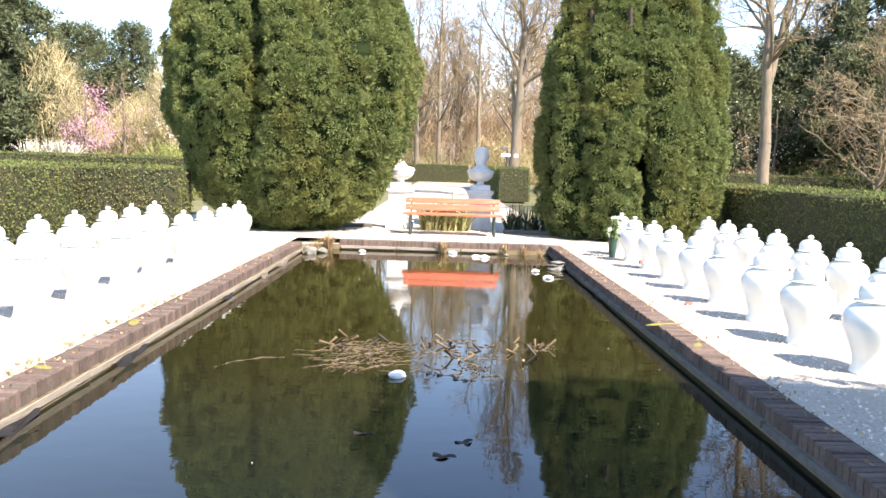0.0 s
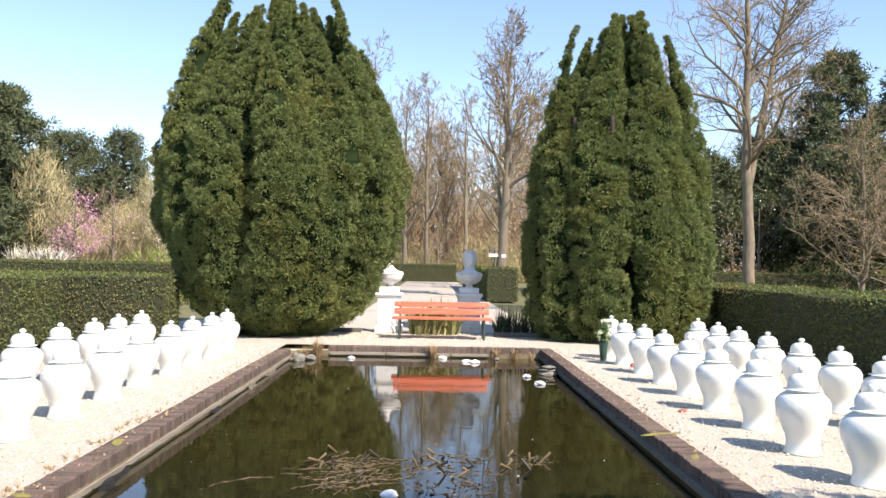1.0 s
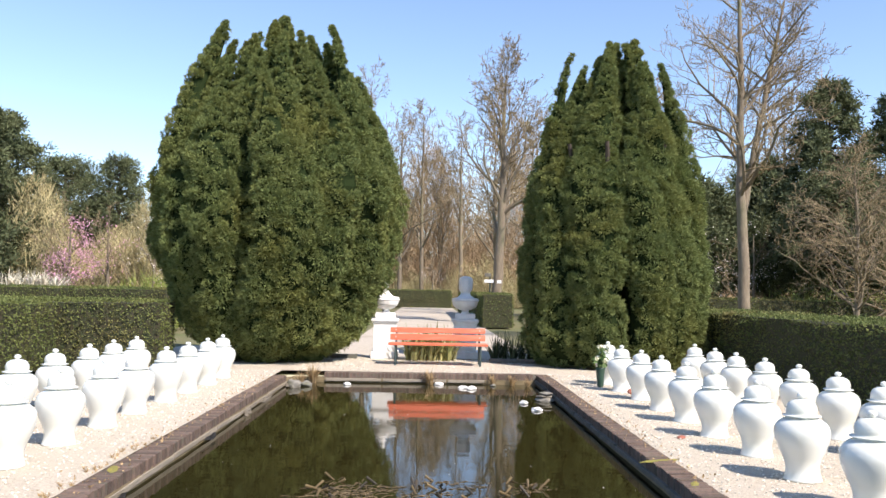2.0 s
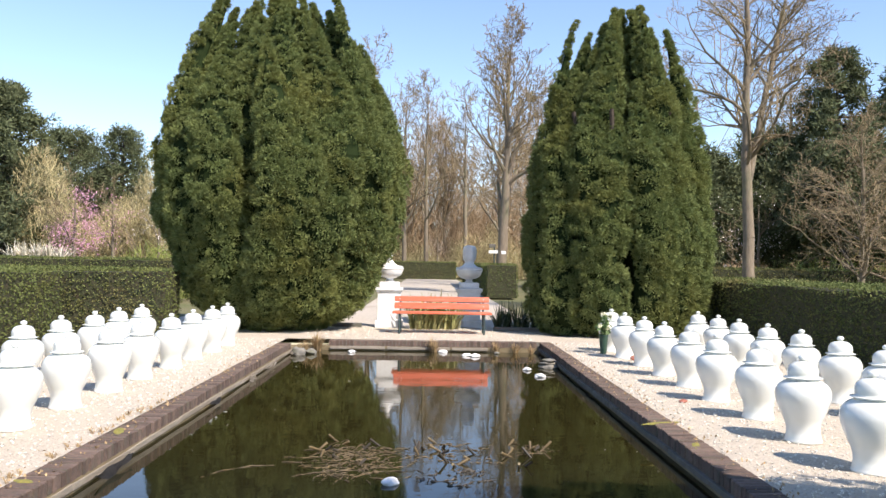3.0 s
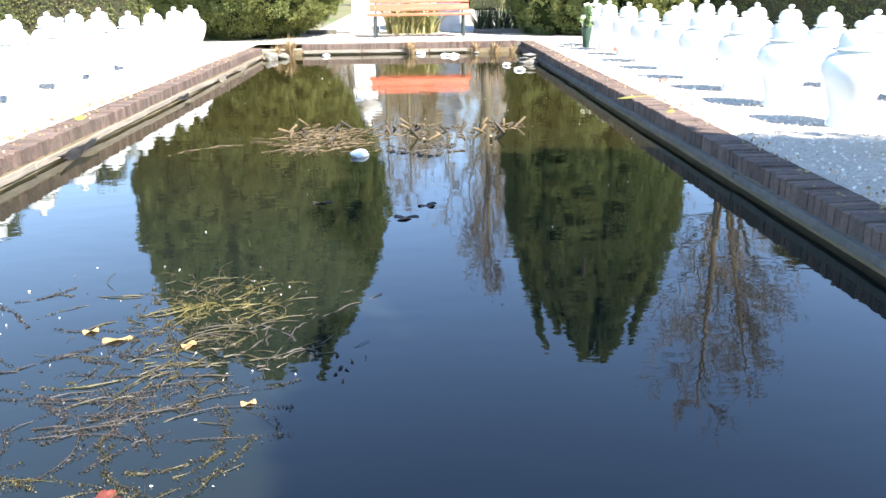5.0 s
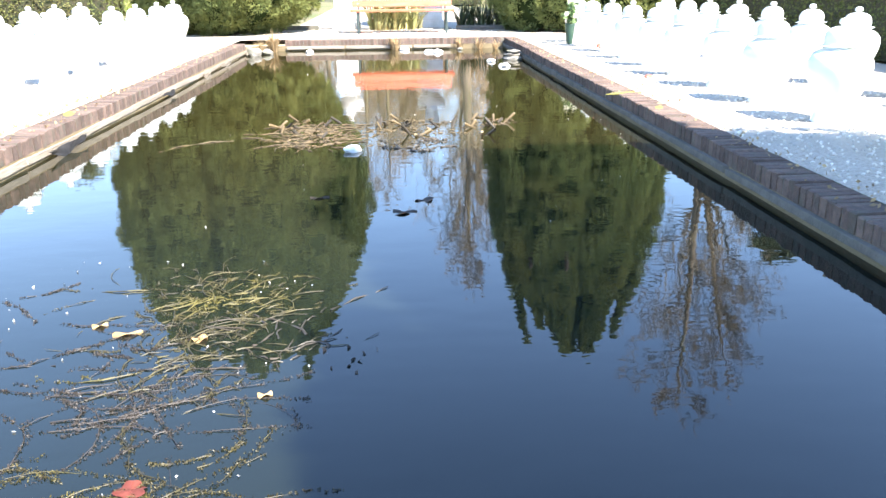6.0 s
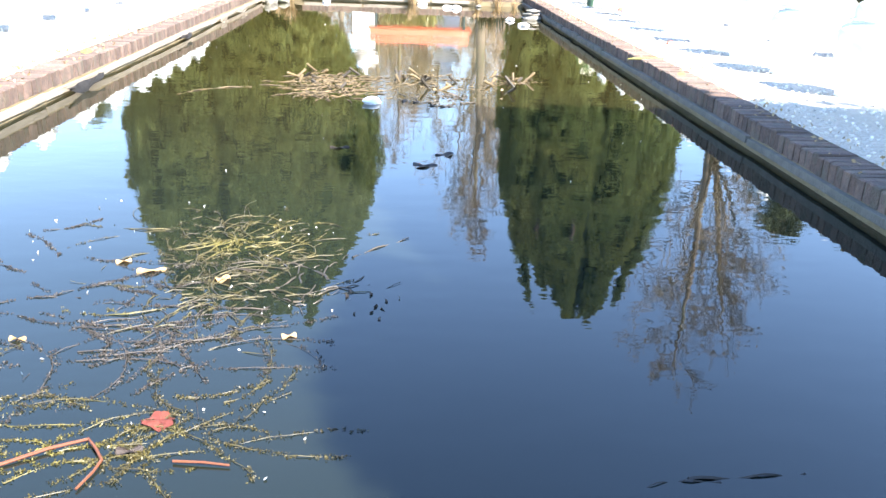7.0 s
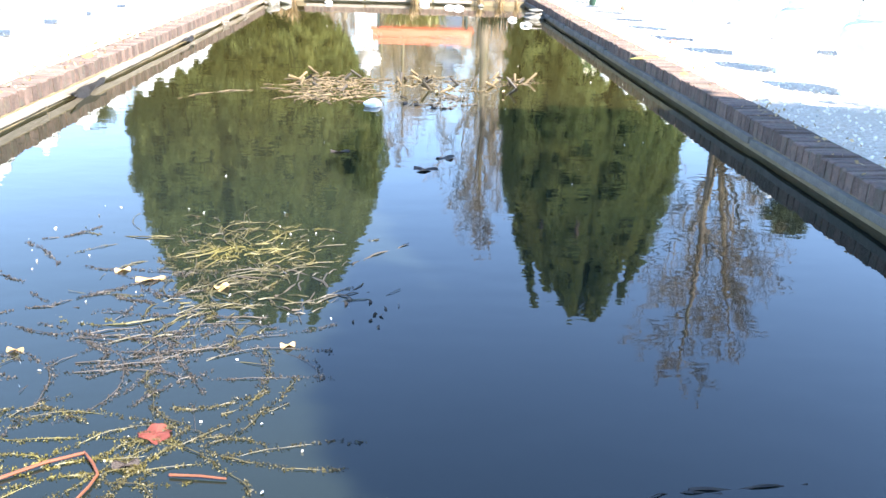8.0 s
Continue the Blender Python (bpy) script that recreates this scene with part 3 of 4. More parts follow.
hedge("hedge", -7.3, -6.2, 6.0, 15.1, 1.20, "clipped green hedge behind the white jars", 850, 21)
hedge("hedge", -14.0, -4.4, 15.3, 16.3, 1.21, "clipped green hedge meeting the dark yew", 900, 27)
hedge("hedge", -24.0, -7.8, 26.5, 27.6, 1.42, "clipped green hedge with a flat sunlit top", 500, 22, 0.06)
hedge("hedge", 6.5, 7.9, 7.0, 20.5, 1.18, "clipped dark hedge with a sunlit top, behind jars", 850, 23)
hedge("hedge", 8.6, 30.0, 27.0, 28.2, 1.45, "clipped green hedge beneath bare trees", 500, 24, 0.06)
hedge("hedge", 3.0, 4.3, 35.0, 60.0, 1.45, "clipped block hedge along the sandy path", 420, 25, 0.06)
hedge("hedge", -8.0, 3.0, 76.0, 77.5, 1.6, "far clipped hedge closing the sandy path", 200, 26, 0.09)

bare_tree("bare_tree", 10.0, 24.0, 12.6, 0.175, 31, "tall leafless tree with a straight grey-brown trunk", first=0.26, spread=0.35, primaries=30, fork=True, separate=True)
bare_tree("bare_tree", 3.95, 40.0, 12.8, 0.28, 32, "leafless tree with a leaning mossy trunk by the path", first=0.30, spread=0.50, primaries=34, lean=(0.03, 0), twig_r=0.010, separate=True, rise=1.5)
for k, (bx, by, bh) in enumerate(((0.2, 79.5, 19.0), (-1.9, 79.0, 18.0), (-4.4, 66.0, 18.5), (4.0, 80.0, 17.0), (7.4, 52.0, 12.5), (-5.6, 60.0, 16.0), (2.0, 83.0, 16.0), (6.2, 64.0, 13.5), (15.0, 50.0, 14.0), (10.5, 56.0, 14.0), (20.0, 44.0, 12.0))):
    bare_tree("bare_tree", bx, by, bh, 0.17 if by < 62 else 0.24, 40 + k, "leafless tree with fine brown twigs in far woods", first=0.2, spread=0.5, primaries=24, twig_r=0.013, kids=(0, 9, 7, 3, 0), rise=1.2)

# far left: pines, blossom and scrub
conifer(-16.6, 33.0, 8.3, 2.6, 51, "large dark evergreen beyond the hedges", clumps=1100, top=1.8)
conifer(-19.0, 35.0, 8.0, 3.0, 58, "large dark evergreen beyond the hedges", clumps=900, top=1.8)
conifer(-14.5, 40.0, 7.6, 1.9, 52, "round-topped dark pine beyond blossom shrubs", "pine_tree", foot=0.3, top=2.2, clumps=800, blade=0.15)
conifer(-17.6, 41.0, 7.6, 3.2, 53, "dark pine above brown scrub in far woods", "pine_tree", foot=0.3, top=2.4, clumps=1400, blade=0.15)
thicket("shrubbery", -15.6, -8.2, 31.5, 36.0, 6.6, 36000, 61, "scrub_green", "olive-brown budding shrubs beyond the hedge", 0.7, 0.022)
thicket("shrubbery", -12.0, -8.0, 32.0, 35.0, 6.4, 14000, 69, "scrub_green", "olive-brown budding shrubs beyond the hedge", 0.6, 0.02)
thicket("shrubbery", -26.0, -8.0, 38.0, 46.0, 5.6, 16000, 62, "scrub", "brown leafless scrub below dark pines", 1.0, 0.028)
thicket("spring_grass", -16.5, -8.0, 28.6, 30.5, 2.1, 5000, 63, "spring_grass", "yellow-green spring grass and bulbs behind the hedge", 0.5, 0.03)

# far middle and right woods
thicket("woodland_scrub", -22.0, 20.0, 81.0, 96.0, 19.0, 80000, 64, "scrub", "brown leafless scrub in far woods", 1.8, 0.055)
thicket("woodland_scrub", -10.0, 12.0, 79.0, 83.0, 6.0, 14000, 67, "scrub_green", "budding olive undergrowth in far woods", 1.2, 0.035)
thicket("woodland_scrub", 9.0, 40.0, 40.0, 60.0, 9.0, 40000, 65, "scrub", "brown leafless scrub in far woods", 1.5, 0.03)
thicket("woodland_scrub", -120.0, 120.0, 95.0, 130.0, 15.0, 60000, 66, "scrub", "far brown woods along the horizon", 4.0, 0.12)
thicket("spring_grass", 9.0, 24.0, 28.6, 31.5, 2.3, 6000, 68, "spring_grass", "yellow-green spring growth behind the hedge", 0.5, 0.03)
conifer(17.6, 34.0, 10.6, 3.0, 54, "dark evergreen with upswept shoots above bare shrubs", foot=0.1, clumps=1300, top=1.7)
conifer(20.2, 33.0, 10.4, 3.0, 59, "dark evergreen with upswept shoots above bare shrubs", foot=0.1, clumps=1000, top=1.7)
conifer(15.6, 35.5, 7.2, 2.8, 55, "low spreading dark evergreen beneath bare trees", foot=0.22, clumps=1000, top=3.0)
conifer(12.4, 35.0, 6.0, 2.9, 56, "low spreading dark evergreen beneath bare trees", foot=0.25, clumps=1000, top=3.0)
conifer(16.2, 30.5, 6.0, 2.6, 57, "spreading dark yew with a thick dark trunk", "yew_tree", foot=0.4, clumps=900, top=3.0)
bare_tree("bare_shrub", 14.4, 26.0, 6.0, 0.08, 70, "spreading leafless shrub with fine brown twigs", first=0.05, spread=0.6, primaries=36, droop=0.9, twig_r=0.007, rise=0.9, kids=(0, 8, 6, 3, 0))
bare_tree("bare_shrub", 16.6, 26.6, 6.2, 0.08, 71, "spreading leafless shrub with fine brown twigs", first=0.05, spread=0.6, primaries=36, droop=0.9, twig_r=0.007, rise=0.9, kids=(0, 8, 6, 3, 0))


def blossom_shrub(x, y, h, rad, seed, petals, count, label, squash=1.0):
    sh = bare_tree("blossom_shrub", x, y, h, 0.07, seed, label, first=0.1, spread=0.55, primaries=10, levels=3)
    sh["category"] = "shrub"
    rng = np.random.default_rng(seed)
    c = rng.normal(0, 0.42, (26, 3)) * np.array([rad, rad, h * 0.42]) + np.array([0, 0, h * 0.6])
    P = c[rng.integers(0, 26, count)] + rng.normal(0, 0.16, (count, 3)) * rad * 0.8
    mesh_ob("blossom", *leaves(P, 0.065, rng), M[petals], sh)
    return sh


blossom_shrub(-12.75, 30.6, 4.0, 1.25, 81, "pink", 2200, "pink blossoming shrub beyond the clipped hedges")
blossom_shrub(-11.4, 31.0, 3.9, 1.2, 82, "pink", 350, "thinly pink-flowered shrub beyond the hedges")
blossom_shrub(-9.8, 31.3, 4.2, 1.3, 83, "white_blossom", 260, "pale budding shrub beyond the hedges")
blossom_shrub(10.6, 32.5, 5.0, 1.7, 84, "white_blossom", 700, "white magnolia blossom beneath bare trees")
blossom_shrub(13.5, 32.0, 4.0, 2.4, 85, "white_blossom", 500, "white magnolia blossom beneath bare trees")
blossom_shrub(1.3, 79.0, 4.5, 1.2, 86, "white_blossom", 420, "far white-blossomed shrub beyond the path")
blossom_shrub(6.6, 44.0, 5.5, 1.8, 87, "white_blossom", 300, "pale magnolia blossom beside the leaning tree")


def grass_tuft(name, x, y, z, n, length, spread, mat, label, seed, width=0.012, category="grass"):
    """A tuft of bent blades, each of three short lengths."""
    rng = np.random.default_rng(seed)
    pieces = []
    for _ in range(n):
        q = rng.uniform(0, 2 * math.pi)
        out = rng.uniform(0.1, 1.0) * spread
        ln = length * rng.uniform(0.55, 1.1)
        b = np.array([math.cos(q), math.sin(q), 0])
        s = np.array([-math.sin(q), math.cos(q), 0]) * width * rng.uniform(0.7, 1.2)
        foot = b * rng.uniform(0, 0.25) * spread
        pts = [foot + b * out * t ** 1.6 + np.array([0, 0, ln * (t - 0.42 * out / spread * t ** 2.5)]) for t in (0, 0.35, 0.7, 1.0)]
        ws = (1, 0.95, 0.6, 0.06)
        v = np.array([p + sg * s * w / 2 for p, w in zip(pts, ws) for sg in (-1, 1)])
        pieces.append((v, np.array([[0, 1, 3, 2], [2, 3, 5, 4], [4, 5, 7, 6]])))
    ob = mesh_ob(name, *joined(pieces), M[mat])
    ob.matrix_basis = pose(x, y, z)
    return tagged(ob, label, category)


for k in range(5):
    grass_tuft("ornamental_grass", -12.05 - 0.4 * k, 28.05, 1.25, 70, 0.8, 0.9, "pampas", "bleached white ornamental grass arching over the hedge", 90 + k, 0.03)
for k in range(9):
    grass_tuft("strap_plant", 0.25 + 0.1 * k, 17.7 + 0.25 * (k % 2), 0.0, 40, 0.85, 0.6, "strap", "arching yellow-green strap-leaved plant behind the bench", 100 + k, 0.045, "plant")
for k in range(5):
    grass_tuft("strap_plant", 2.05 + 0.2 * k, 17.75 + 0.2 * (k % 2), 0.0, 46, 0.75, 0.42, "strap_dark", "dark strap-leaved plant beside the white pedestal", 120 + k, 0.03, "plant")


# ---- the bench ----
def bench(x, y):
    b = empty("park_bench", x, y, 0)
    tagged(b, "orange-red slatted park bench on dark iron legs", "bench")
    half = 1.0
    for k, (sy, sz, w, th, tilt) in enumerate(((-0.14, 0.425, 0.13, 0.04, 0), (0.03, 0.422, 0.15, 0.04, 0), (0.20, 0.42, 0.15, 0.04, 0))):
        bm = box_bm(2 * half, w, th, (0, 0, 0), 0.008)
        s = part("slat", bm, M["slat"], b)
        s.matrix_basis = pose(0, sy, sz, tilt)
    for sz, sy, w in ((0.545, 0.29, 0.125), (0.685, 0.315, 0.105)):
        s = part("slat", box_bm(2 * half - 0.05, 0.035, w, (0, 0, 0), 0.008), M["slat"], b)
        s.matrix_basis = pose(0, sy, sz, -10)
        for px in (-0.86, 0.86):
            bm = bmesh.new()
            bmesh.ops.create_uvsphere(bm, u_segments=10, v_segments=6, radius=0.013)
            bolt = part("bolt", bm, M["steel"], s, "steel bolt head")
            bolt.matrix_basis = pose(px, -0.019, 0)
    for px in (-0.85, 0.85):
        for v0, v1, r in (((px, -0.15, 0), (px, -0.15, 0.405), 0.024), ((px, 0.24, 0), (px, 0.255, 0.405), 0.024), ((px, 0.27, 0.405), (px, 0.355, 0.735), 0.02)):
            leg = mesh_ob("leg", *tubes([(*v0, *v1, r, r)], 10), M["iron"], b, smooth=True)
        part("rail", box_bm(0.045, 0.46, 0.03, (px, 0.05, 0.386), 0.006), M["iron"], b)
    return b


bench(0.79, 16.55).location.z = 0.012


# ---- pedestals with urns ----
def pedestal(x, y):
    p = empty("pedestal", x, y, 0)
    tagged(p, "white-painted square stone pedestal with moulded cap", "pedestal", "pedestals by the bench")
    for nm, s, h0, h1, bv in (("plinth", 0.60, 0.0, 0.16, 0.012), ("shaft", 0.50, 0.16, 0.78, 0.008), ("moulding", 0.55, 0.78, 0.82, 0.012), ("cap", 0.60, 0.82, 0.88, 0.014), ("block", 0.44, 0.88, 1.01, 0.02)):
        part(nm, box_bm(s, s, h1 - h0, (0, 0, (h0 + h1) / 2), bv), M["whitewash"], p)
    return p


def urn(x, y, tall):
    u = empty("garden_urn", x, y, 0.96)
    tagged(u, "white stone urn with a bulbous lobed crown" if tall else "white stone urn with a slender broken finial", "urn", "urns on pedestals")
    part("foot", lathe_bm(smooth_profile([(0.16, 0), (0.165, 0.03), (0.10, 0.06), (0.075, 0.10), (0.09, 0.13)])), M["whitewash"], u, smooth=True)
    part("bowl", lathe_bm(smooth_profile([(0.08, 0.125), (0.17, 0.15), (0.255, 0.21), (0.29, 0.29), (0.295, 0.32)])), M["whitewash"], u, smooth=True)
    part("rim", lathe_bm(smooth_profile([(0.27, 0.318), (0.305, 0.325), (0.31, 0.35), (0.29, 0.372), (0.30, 0.39), (0.20, 0.41)], 4)), M["whitewash"], u, smooth=True)
    if tall:
        part("neck", lathe_bm(smooth_profile([(0.21, 0.405), (0.17, 0.43), (0.115, 0.48), (0.11, 0.53), (0.135, 0.57)])), M["whitewash"], u, smooth=True)
        bm = lathe_bm(smooth_profile([(0.12, 0.56), (0.15, 0.60), (0.155, 0.72), (0.15, 0.82), (0.115, 0.88), (0.03, 0.90)], 5), 36)
        for v in bm.verts:
            q = math.atan2(v.co.y, v.co.x)
            k = 1 + 0.07 * math.cos(5 * q) * min(1, (v.co.z - 0.55) * 5)
            v.co.x, v.co.y = v.co.x * k, v.co.y * k
        part("crown", bm, M["whitewash"], u, smooth=True)
    else:
        part("neck", lathe_bm(smooth_profile([(0.21, 0.405), (0.15, 0.43), (0.085, 0.49), (0.05, 0.55), (0.035, 0.58)])), M["whitewash"], u, smooth=True)
        bm = lathe_bm(smooth_profile([(0.03, 0.57), (0.055, 0.61), (0.05, 0.66), (0.03, 0.70), (0.035, 0.73), (0.008, 0.76)], 5), 20)
        part("finial", bm, M["whitewash"], u, smooth=True)
    return u


pedestal(-0.36, 18.3).location.z = 0.0
pedestal(1.43, 18.6).location.z = 0.0
urn(-0.36, 18.3, False)
urn(1.43, 18.6, True)

sp = empty("sign_post", 3.5, 37.5, 0)
tagged(sp, "small white sign board on a grey post", "sign")
mesh_ob("post", *tubes([(0, 0, 0, 0, 0, 2.3, 0.035, 0.035)], 10), M["iron"], sp)
part("board", box_bm(0.42, 0.05, 0.14, (-0.05, -0.06, 2.02), 0.01), M["sign"], sp)
part("lamp_box", box_bm(0.3, 0.1, 0.16, (-0.1, -0.05, 2.3), 0.02), M["concrete"], sp)
part("small_board", box_bm(0.2, 0.05, 0.14, (0.42, -0.06, 2.0), 0.01), M["sign"], sp)

for kx, kw, ky in ((3.1, 2.4, 17.4), (-1.75, 1.6, 18.0)):
    k = part("kerb", box_bm(kw, 0.16, 0.17, (0, 0, 0.085), 0.02), M["concrete"])
    k.matrix_basis = pose(kx, ky, -0.07)
    tagged(k, "low grey stone kerb at the back of the terrace", "kerb")


# ---- porcelain jars ----
def jar():
    j = empty("lidded_jar", 0, 0, 0.012)
    tagged(j, "white glazed lidded jar standing on pale gravel", "jar", "rows of jars along the pond")
    k = 0.95
    body = [(0.155, 0.0), (0.158, 0.012), (0.149, 0.035), (0.140, 0.08), (0.142, 0.13), (0.156, 0.18), (0.178, 0.23), (0.204, 0.295), (0.221, 0.35), (0.229, 0.405), (0.222, 0.452), (0.200, 0.49), (0.165, 0.518), (0.136, 0.532), (0.131, 0.55)]
    lid_line = [(0.133, 0.546), (0.156, 0.549), (0.160, 0.555), (0.137, 0.561), (0.126, 0.569), (0.128, 0.60), (0.122, 0.635), (0.103, 0.665), (0.066, 0.686), (0.028, 0.693), (0.018, 0.697)]
    knob_line = [(0.017, 0.690), (0.019, 0.697), (0.034, 0.708), (0.038, 0.722), (0.032, 0.737), (0.016, 0.746), (0.002, 0.748)]
    def turned(line, sides):
        return lathe_bm([(r * k, z * k) for r, z in smooth_profile(line, 4)], sides)
    part("body", turned(body, 44), M["glaze"], j, smooth=True)
    lid = part("lid", turned(lid_line, 44), M["glaze"], j, smooth=True)
    part("knob", turned(knob_line, 22), M["glaze"], lid, smooth=True)
    return j


spots = [(-2.90 + 0.013 * k, 6.83 + k * 0.975) for k in range(-3, 8)] + [(-3.94, 9.1 + k * 0.93) for k in range(-4, 5)]
spots += [(3.66 - 0.011 * k, 5.75 + k * 0.985) for k in range(-2, 9)] + [(4.93, 8.70 + k * 0.925) for k in range(-3, 6)]
first_jar = jar()
first_jar.matrix_basis = pose(*spots[0], 0.012)
for sx, sy in spots[1:]:
    copy_thing(first_jar, pose(sx + rs.uniform(-0.02, 0.02), sy + rs.uniform(-0.02, 0.02), 0.012, rs.uniform(-0.7, 0.7), rs.uniform(-0.7, 0.7), rs.uniform(0, 360)))


# ---- vase of flowers, odd things on the gravel ----
def flower_vase(x, y):
    v = empty("flower_vase", x, y, 0.012)
    tagged(v, "slim dark-green vase with cream flowers and leaves", "vase")
    part("vase", lathe_bm([(0.045, 0), (0.05, 0.01), (0.062, 0.15), (0.075, 0.29), (0.08, 0.31), (0.070, 0.31), (0.05, 0.06)], 20), M["vase"], v, smooth=True)
    rng = np.random.default_rng(7)
    segs, leaf_pts, heads = [], [], []
    for k in range(12):
        q = rng.uniform(0, 6.28)
        tip = np.array([math.cos(q) * rng.uniform(0.02, 0.14), math.sin(q) * rng.uniform(0.02, 0.14), rng.uniform(0.42, 0.64)])
        segs.append((0, 0, 0.2, *tip, 0.005, 0.003))
        heads.append(tip)
        for t in (0.45, 0.6, 0.75, 0.9):
            leaf_pts.append(tip * t + np.array([0, 0, 0.2 * (1 - t)]) + rng.normal(0, 0.03, 3))
    mesh_ob("stem", *tubes(segs, 4), M["fresh_leaf"], v)
    P = np.repeat(np.array(leaf_pts), 3, 0) + rng.normal(0, 0.025, (len(leaf_pts) * 3, 3))
    mesh_ob("foliage", *leaves(P, 0.09, rng), M["fresh_leaf"], v)
    for tip in heads[:7]:
        P = np.tile(tip, (26, 1)) + rng.normal(0, 0.018, (26, 3))
        mesh_ob("flower", *leaves(P, 0.05, rng), M["cream"], v)
    return v


flower_vase(3.36, 13.2)


def lump(name, x, y, z, sx, sy, sz, mat, label, seed, category="stone", detail=2):
    bm = bmesh.new()
    bmesh.ops.create_icosphere(bm, subdivisions=detail, radius=1)
    for v in bm.verts:
        w = noise.noise(v.co * 1.3 + Vector((seed * 3.1, seed, 0)))
        v.co *= 1 + 0.28 * w
        v.co = Vector((v.co.x * sx, v.co.y * sy, v.co.z * sz))
    ob = part(name, bm, M[mat], smooth=False)
    ob.matrix_basis = pose(x, y, z, 0, 0, seed * 47)
    return tagged(ob, label, category)


lump("clay_ball", 3.62, 12.3, 0.05, 0.045, 0.045, 0.042, "ball", "small red-brown clay ball lying on gravel", 4, "ball", 3)
lump("brick_fragment", 3.22, 8.6, 0.02, 0.075, 0.04, 0.022, "ball", "flat red brick fragment lying on gravel", 5, "brick")


# ---- on and in the water ----
for k, (wx, wy, ws) in enumerate(((0.265, 5.93, 0.085), (-0.83, 14.47, 0.10), (0.79, 14.69, 0.11), (1.20, 14.2, 0.10), (1.34, 14.1, 0.12), (2.03, 12.4, 0.095), (2.13, 11.68, 0.095), (-1.78, 14.2, 0.06))):
    lump("white_stone", wx, wy, WATER_Z + 0.01, ws * 0.9, ws * 0.65, ws * 0.38, "white_stone", "white rough stone breaking the pond surface", k + 1, "stone", 3)
for k, (wx, wy, wz, a, b, c) in enumerate(((2.40, 12.7, -0.15, 0.15, 0.13, 0.05), (2.39, 12.72, -0.09, 0.13, 0.11, 0.03), (2.41, 12.7, -0.045, 0.11, 0.10, 0.025), (-1.70, 14.05, -0.13, 0.15, 0.12, 0.09), (-1.5, 14.2, -0.14, 0.11, 0.1, 0.06), (1.75, 14.6, -0.155, 0.05, 0.05, 0.03))):
    lump("grey_stone", wx, wy, wz, a, b, c, "stone", "flat weathered grey stone at the pond's edge", k + 11, "stone", 3)

for k, (gx, gy, n, ln, sp_) in enumerate(((-1.45, 14.65, 170, 0.40, 0.26), (-1.62, 14.35, 60, 0.32, 0.2), (0.60, 14.77, 60, 0.34, 0.2), (0.64, 14.72, 40, 0.28, 0.2), (1.75, 14.75, 60, 0.26, 0.18), (2.1, 14.75, 60, 0.24, 0.2), (2.36, 14.6, 36, 0.2, 0.16))):
    grass_tuft("dry_grass_tuft", gx, gy, WATER_Z, n, ln, sp_, "dry_grass", "dry straw-coloured grass tuft at the far pond wall", 200 + k, 0.010)


def water_strands(name, regions, seed, mat, label, r, hair, stray=0.8):
    """Long bent strands of weed lying in the surface, some fringed with short leaves."""
    rng = np.random.default_rng(seed)
    pieces, fringe = [], []
    for x0, x1, y0, y1, count, length, way, bend in regions:
        for _ in range(count):
            p = np.array([rng.uniform(x0, x1), rng.uniform(y0, y1)])
            q = way + rng.normal(0, stray) + (math.pi if rng.random() < 0.5 else 0)
            turn = rng.normal(0, bend)
            ln = length * rng.uniform(0.4, 1.2)
            pts = []
            for i in range(12):
                pts.append((p[0], p[1], WATER_Z + 0.0045 * math.sin(i * 1.1 + 3 * q)))
                if rng.random() < hair:
                    for _ in range(9):
                        back = rng.random() * ln / 12
                        fringe.append((p[0] - math.cos(q) * back + rng.normal(0, 0.004), p[1] - math.sin(q) * back + rng.normal(0, 0.004), WATER_Z + 0.002))
                p = p + np.array([math.cos(q), math.sin(q)]) * ln / 12
                q += turn / 12 + rng.normal(0, 0.15)
            pieces.append(strand(pts, r * rng.uniform(0.6, 1.3), 4))
    if fringe:
        P = np.array(fringe)
        P = np.repeat(P, 3, 0) + rng.normal(0, 0.004, (len(P) * 3, 3)) * np.array([1, 1, 0.3])
        pieces.append(leaves(P, 0.0065, rng))
    ob = mesh_ob(name, *joined(pieces), M[mat])
    return tagged(ob, label, "water weed", kind="stuff")


water_strands("pond_weed", [(-0.36, 0.02, 2.6, 3.3, 66, 0.5, 1.0, 2.8), (-0.25, 0.12, 2.32, 2.7, 28, 0.4, 0.3, 1.6), (-0.2, 0.1, 2.9, 3.3, 14, 0.5, 0.4, 1.2)], 301, "weed", "tangled olive water weed floating on the pond", 0.0027, 0.2)
water_strands("pond_weed", [(0.0, 0.32, 2.5, 3.0, 16, 0.4, 0.6, 0.5)], 307, "reed_dark", "dark drowned weed below the pond surface", 0.004, 0.0)
water_strands("pond_weed", [(-0.62, -0.05, 2.12, 2.42, 30, 0.6, 0.15, 1.5), (-0.55, -0.2, 2.45, 2.75, 7, 0.4, 0.3, 1.4), (-0.95, -0.55, 2.8, 3.2, 5, 0.45, -0.5, 0.6)], 302, "weed_grey", "silted grey-brown water weed lying in the surface", 0.0017, 0.75, 0.5)
water_strands("pond_weed", [(-0.55, -0.05, 1.55, 2.05, 15, 0.6, 0.45, 1.1), (-0.1, 0.12, 1.75, 2.05, 8, 0.36, 0.4, 0.6), (-0.45, -0.1, 1.55, 1.75, 9, 0.45, 0.6, 0.9)], 303, "weed", "fringed olive water weed trailing near the bank", 0.0017, 0.98, 0.6)
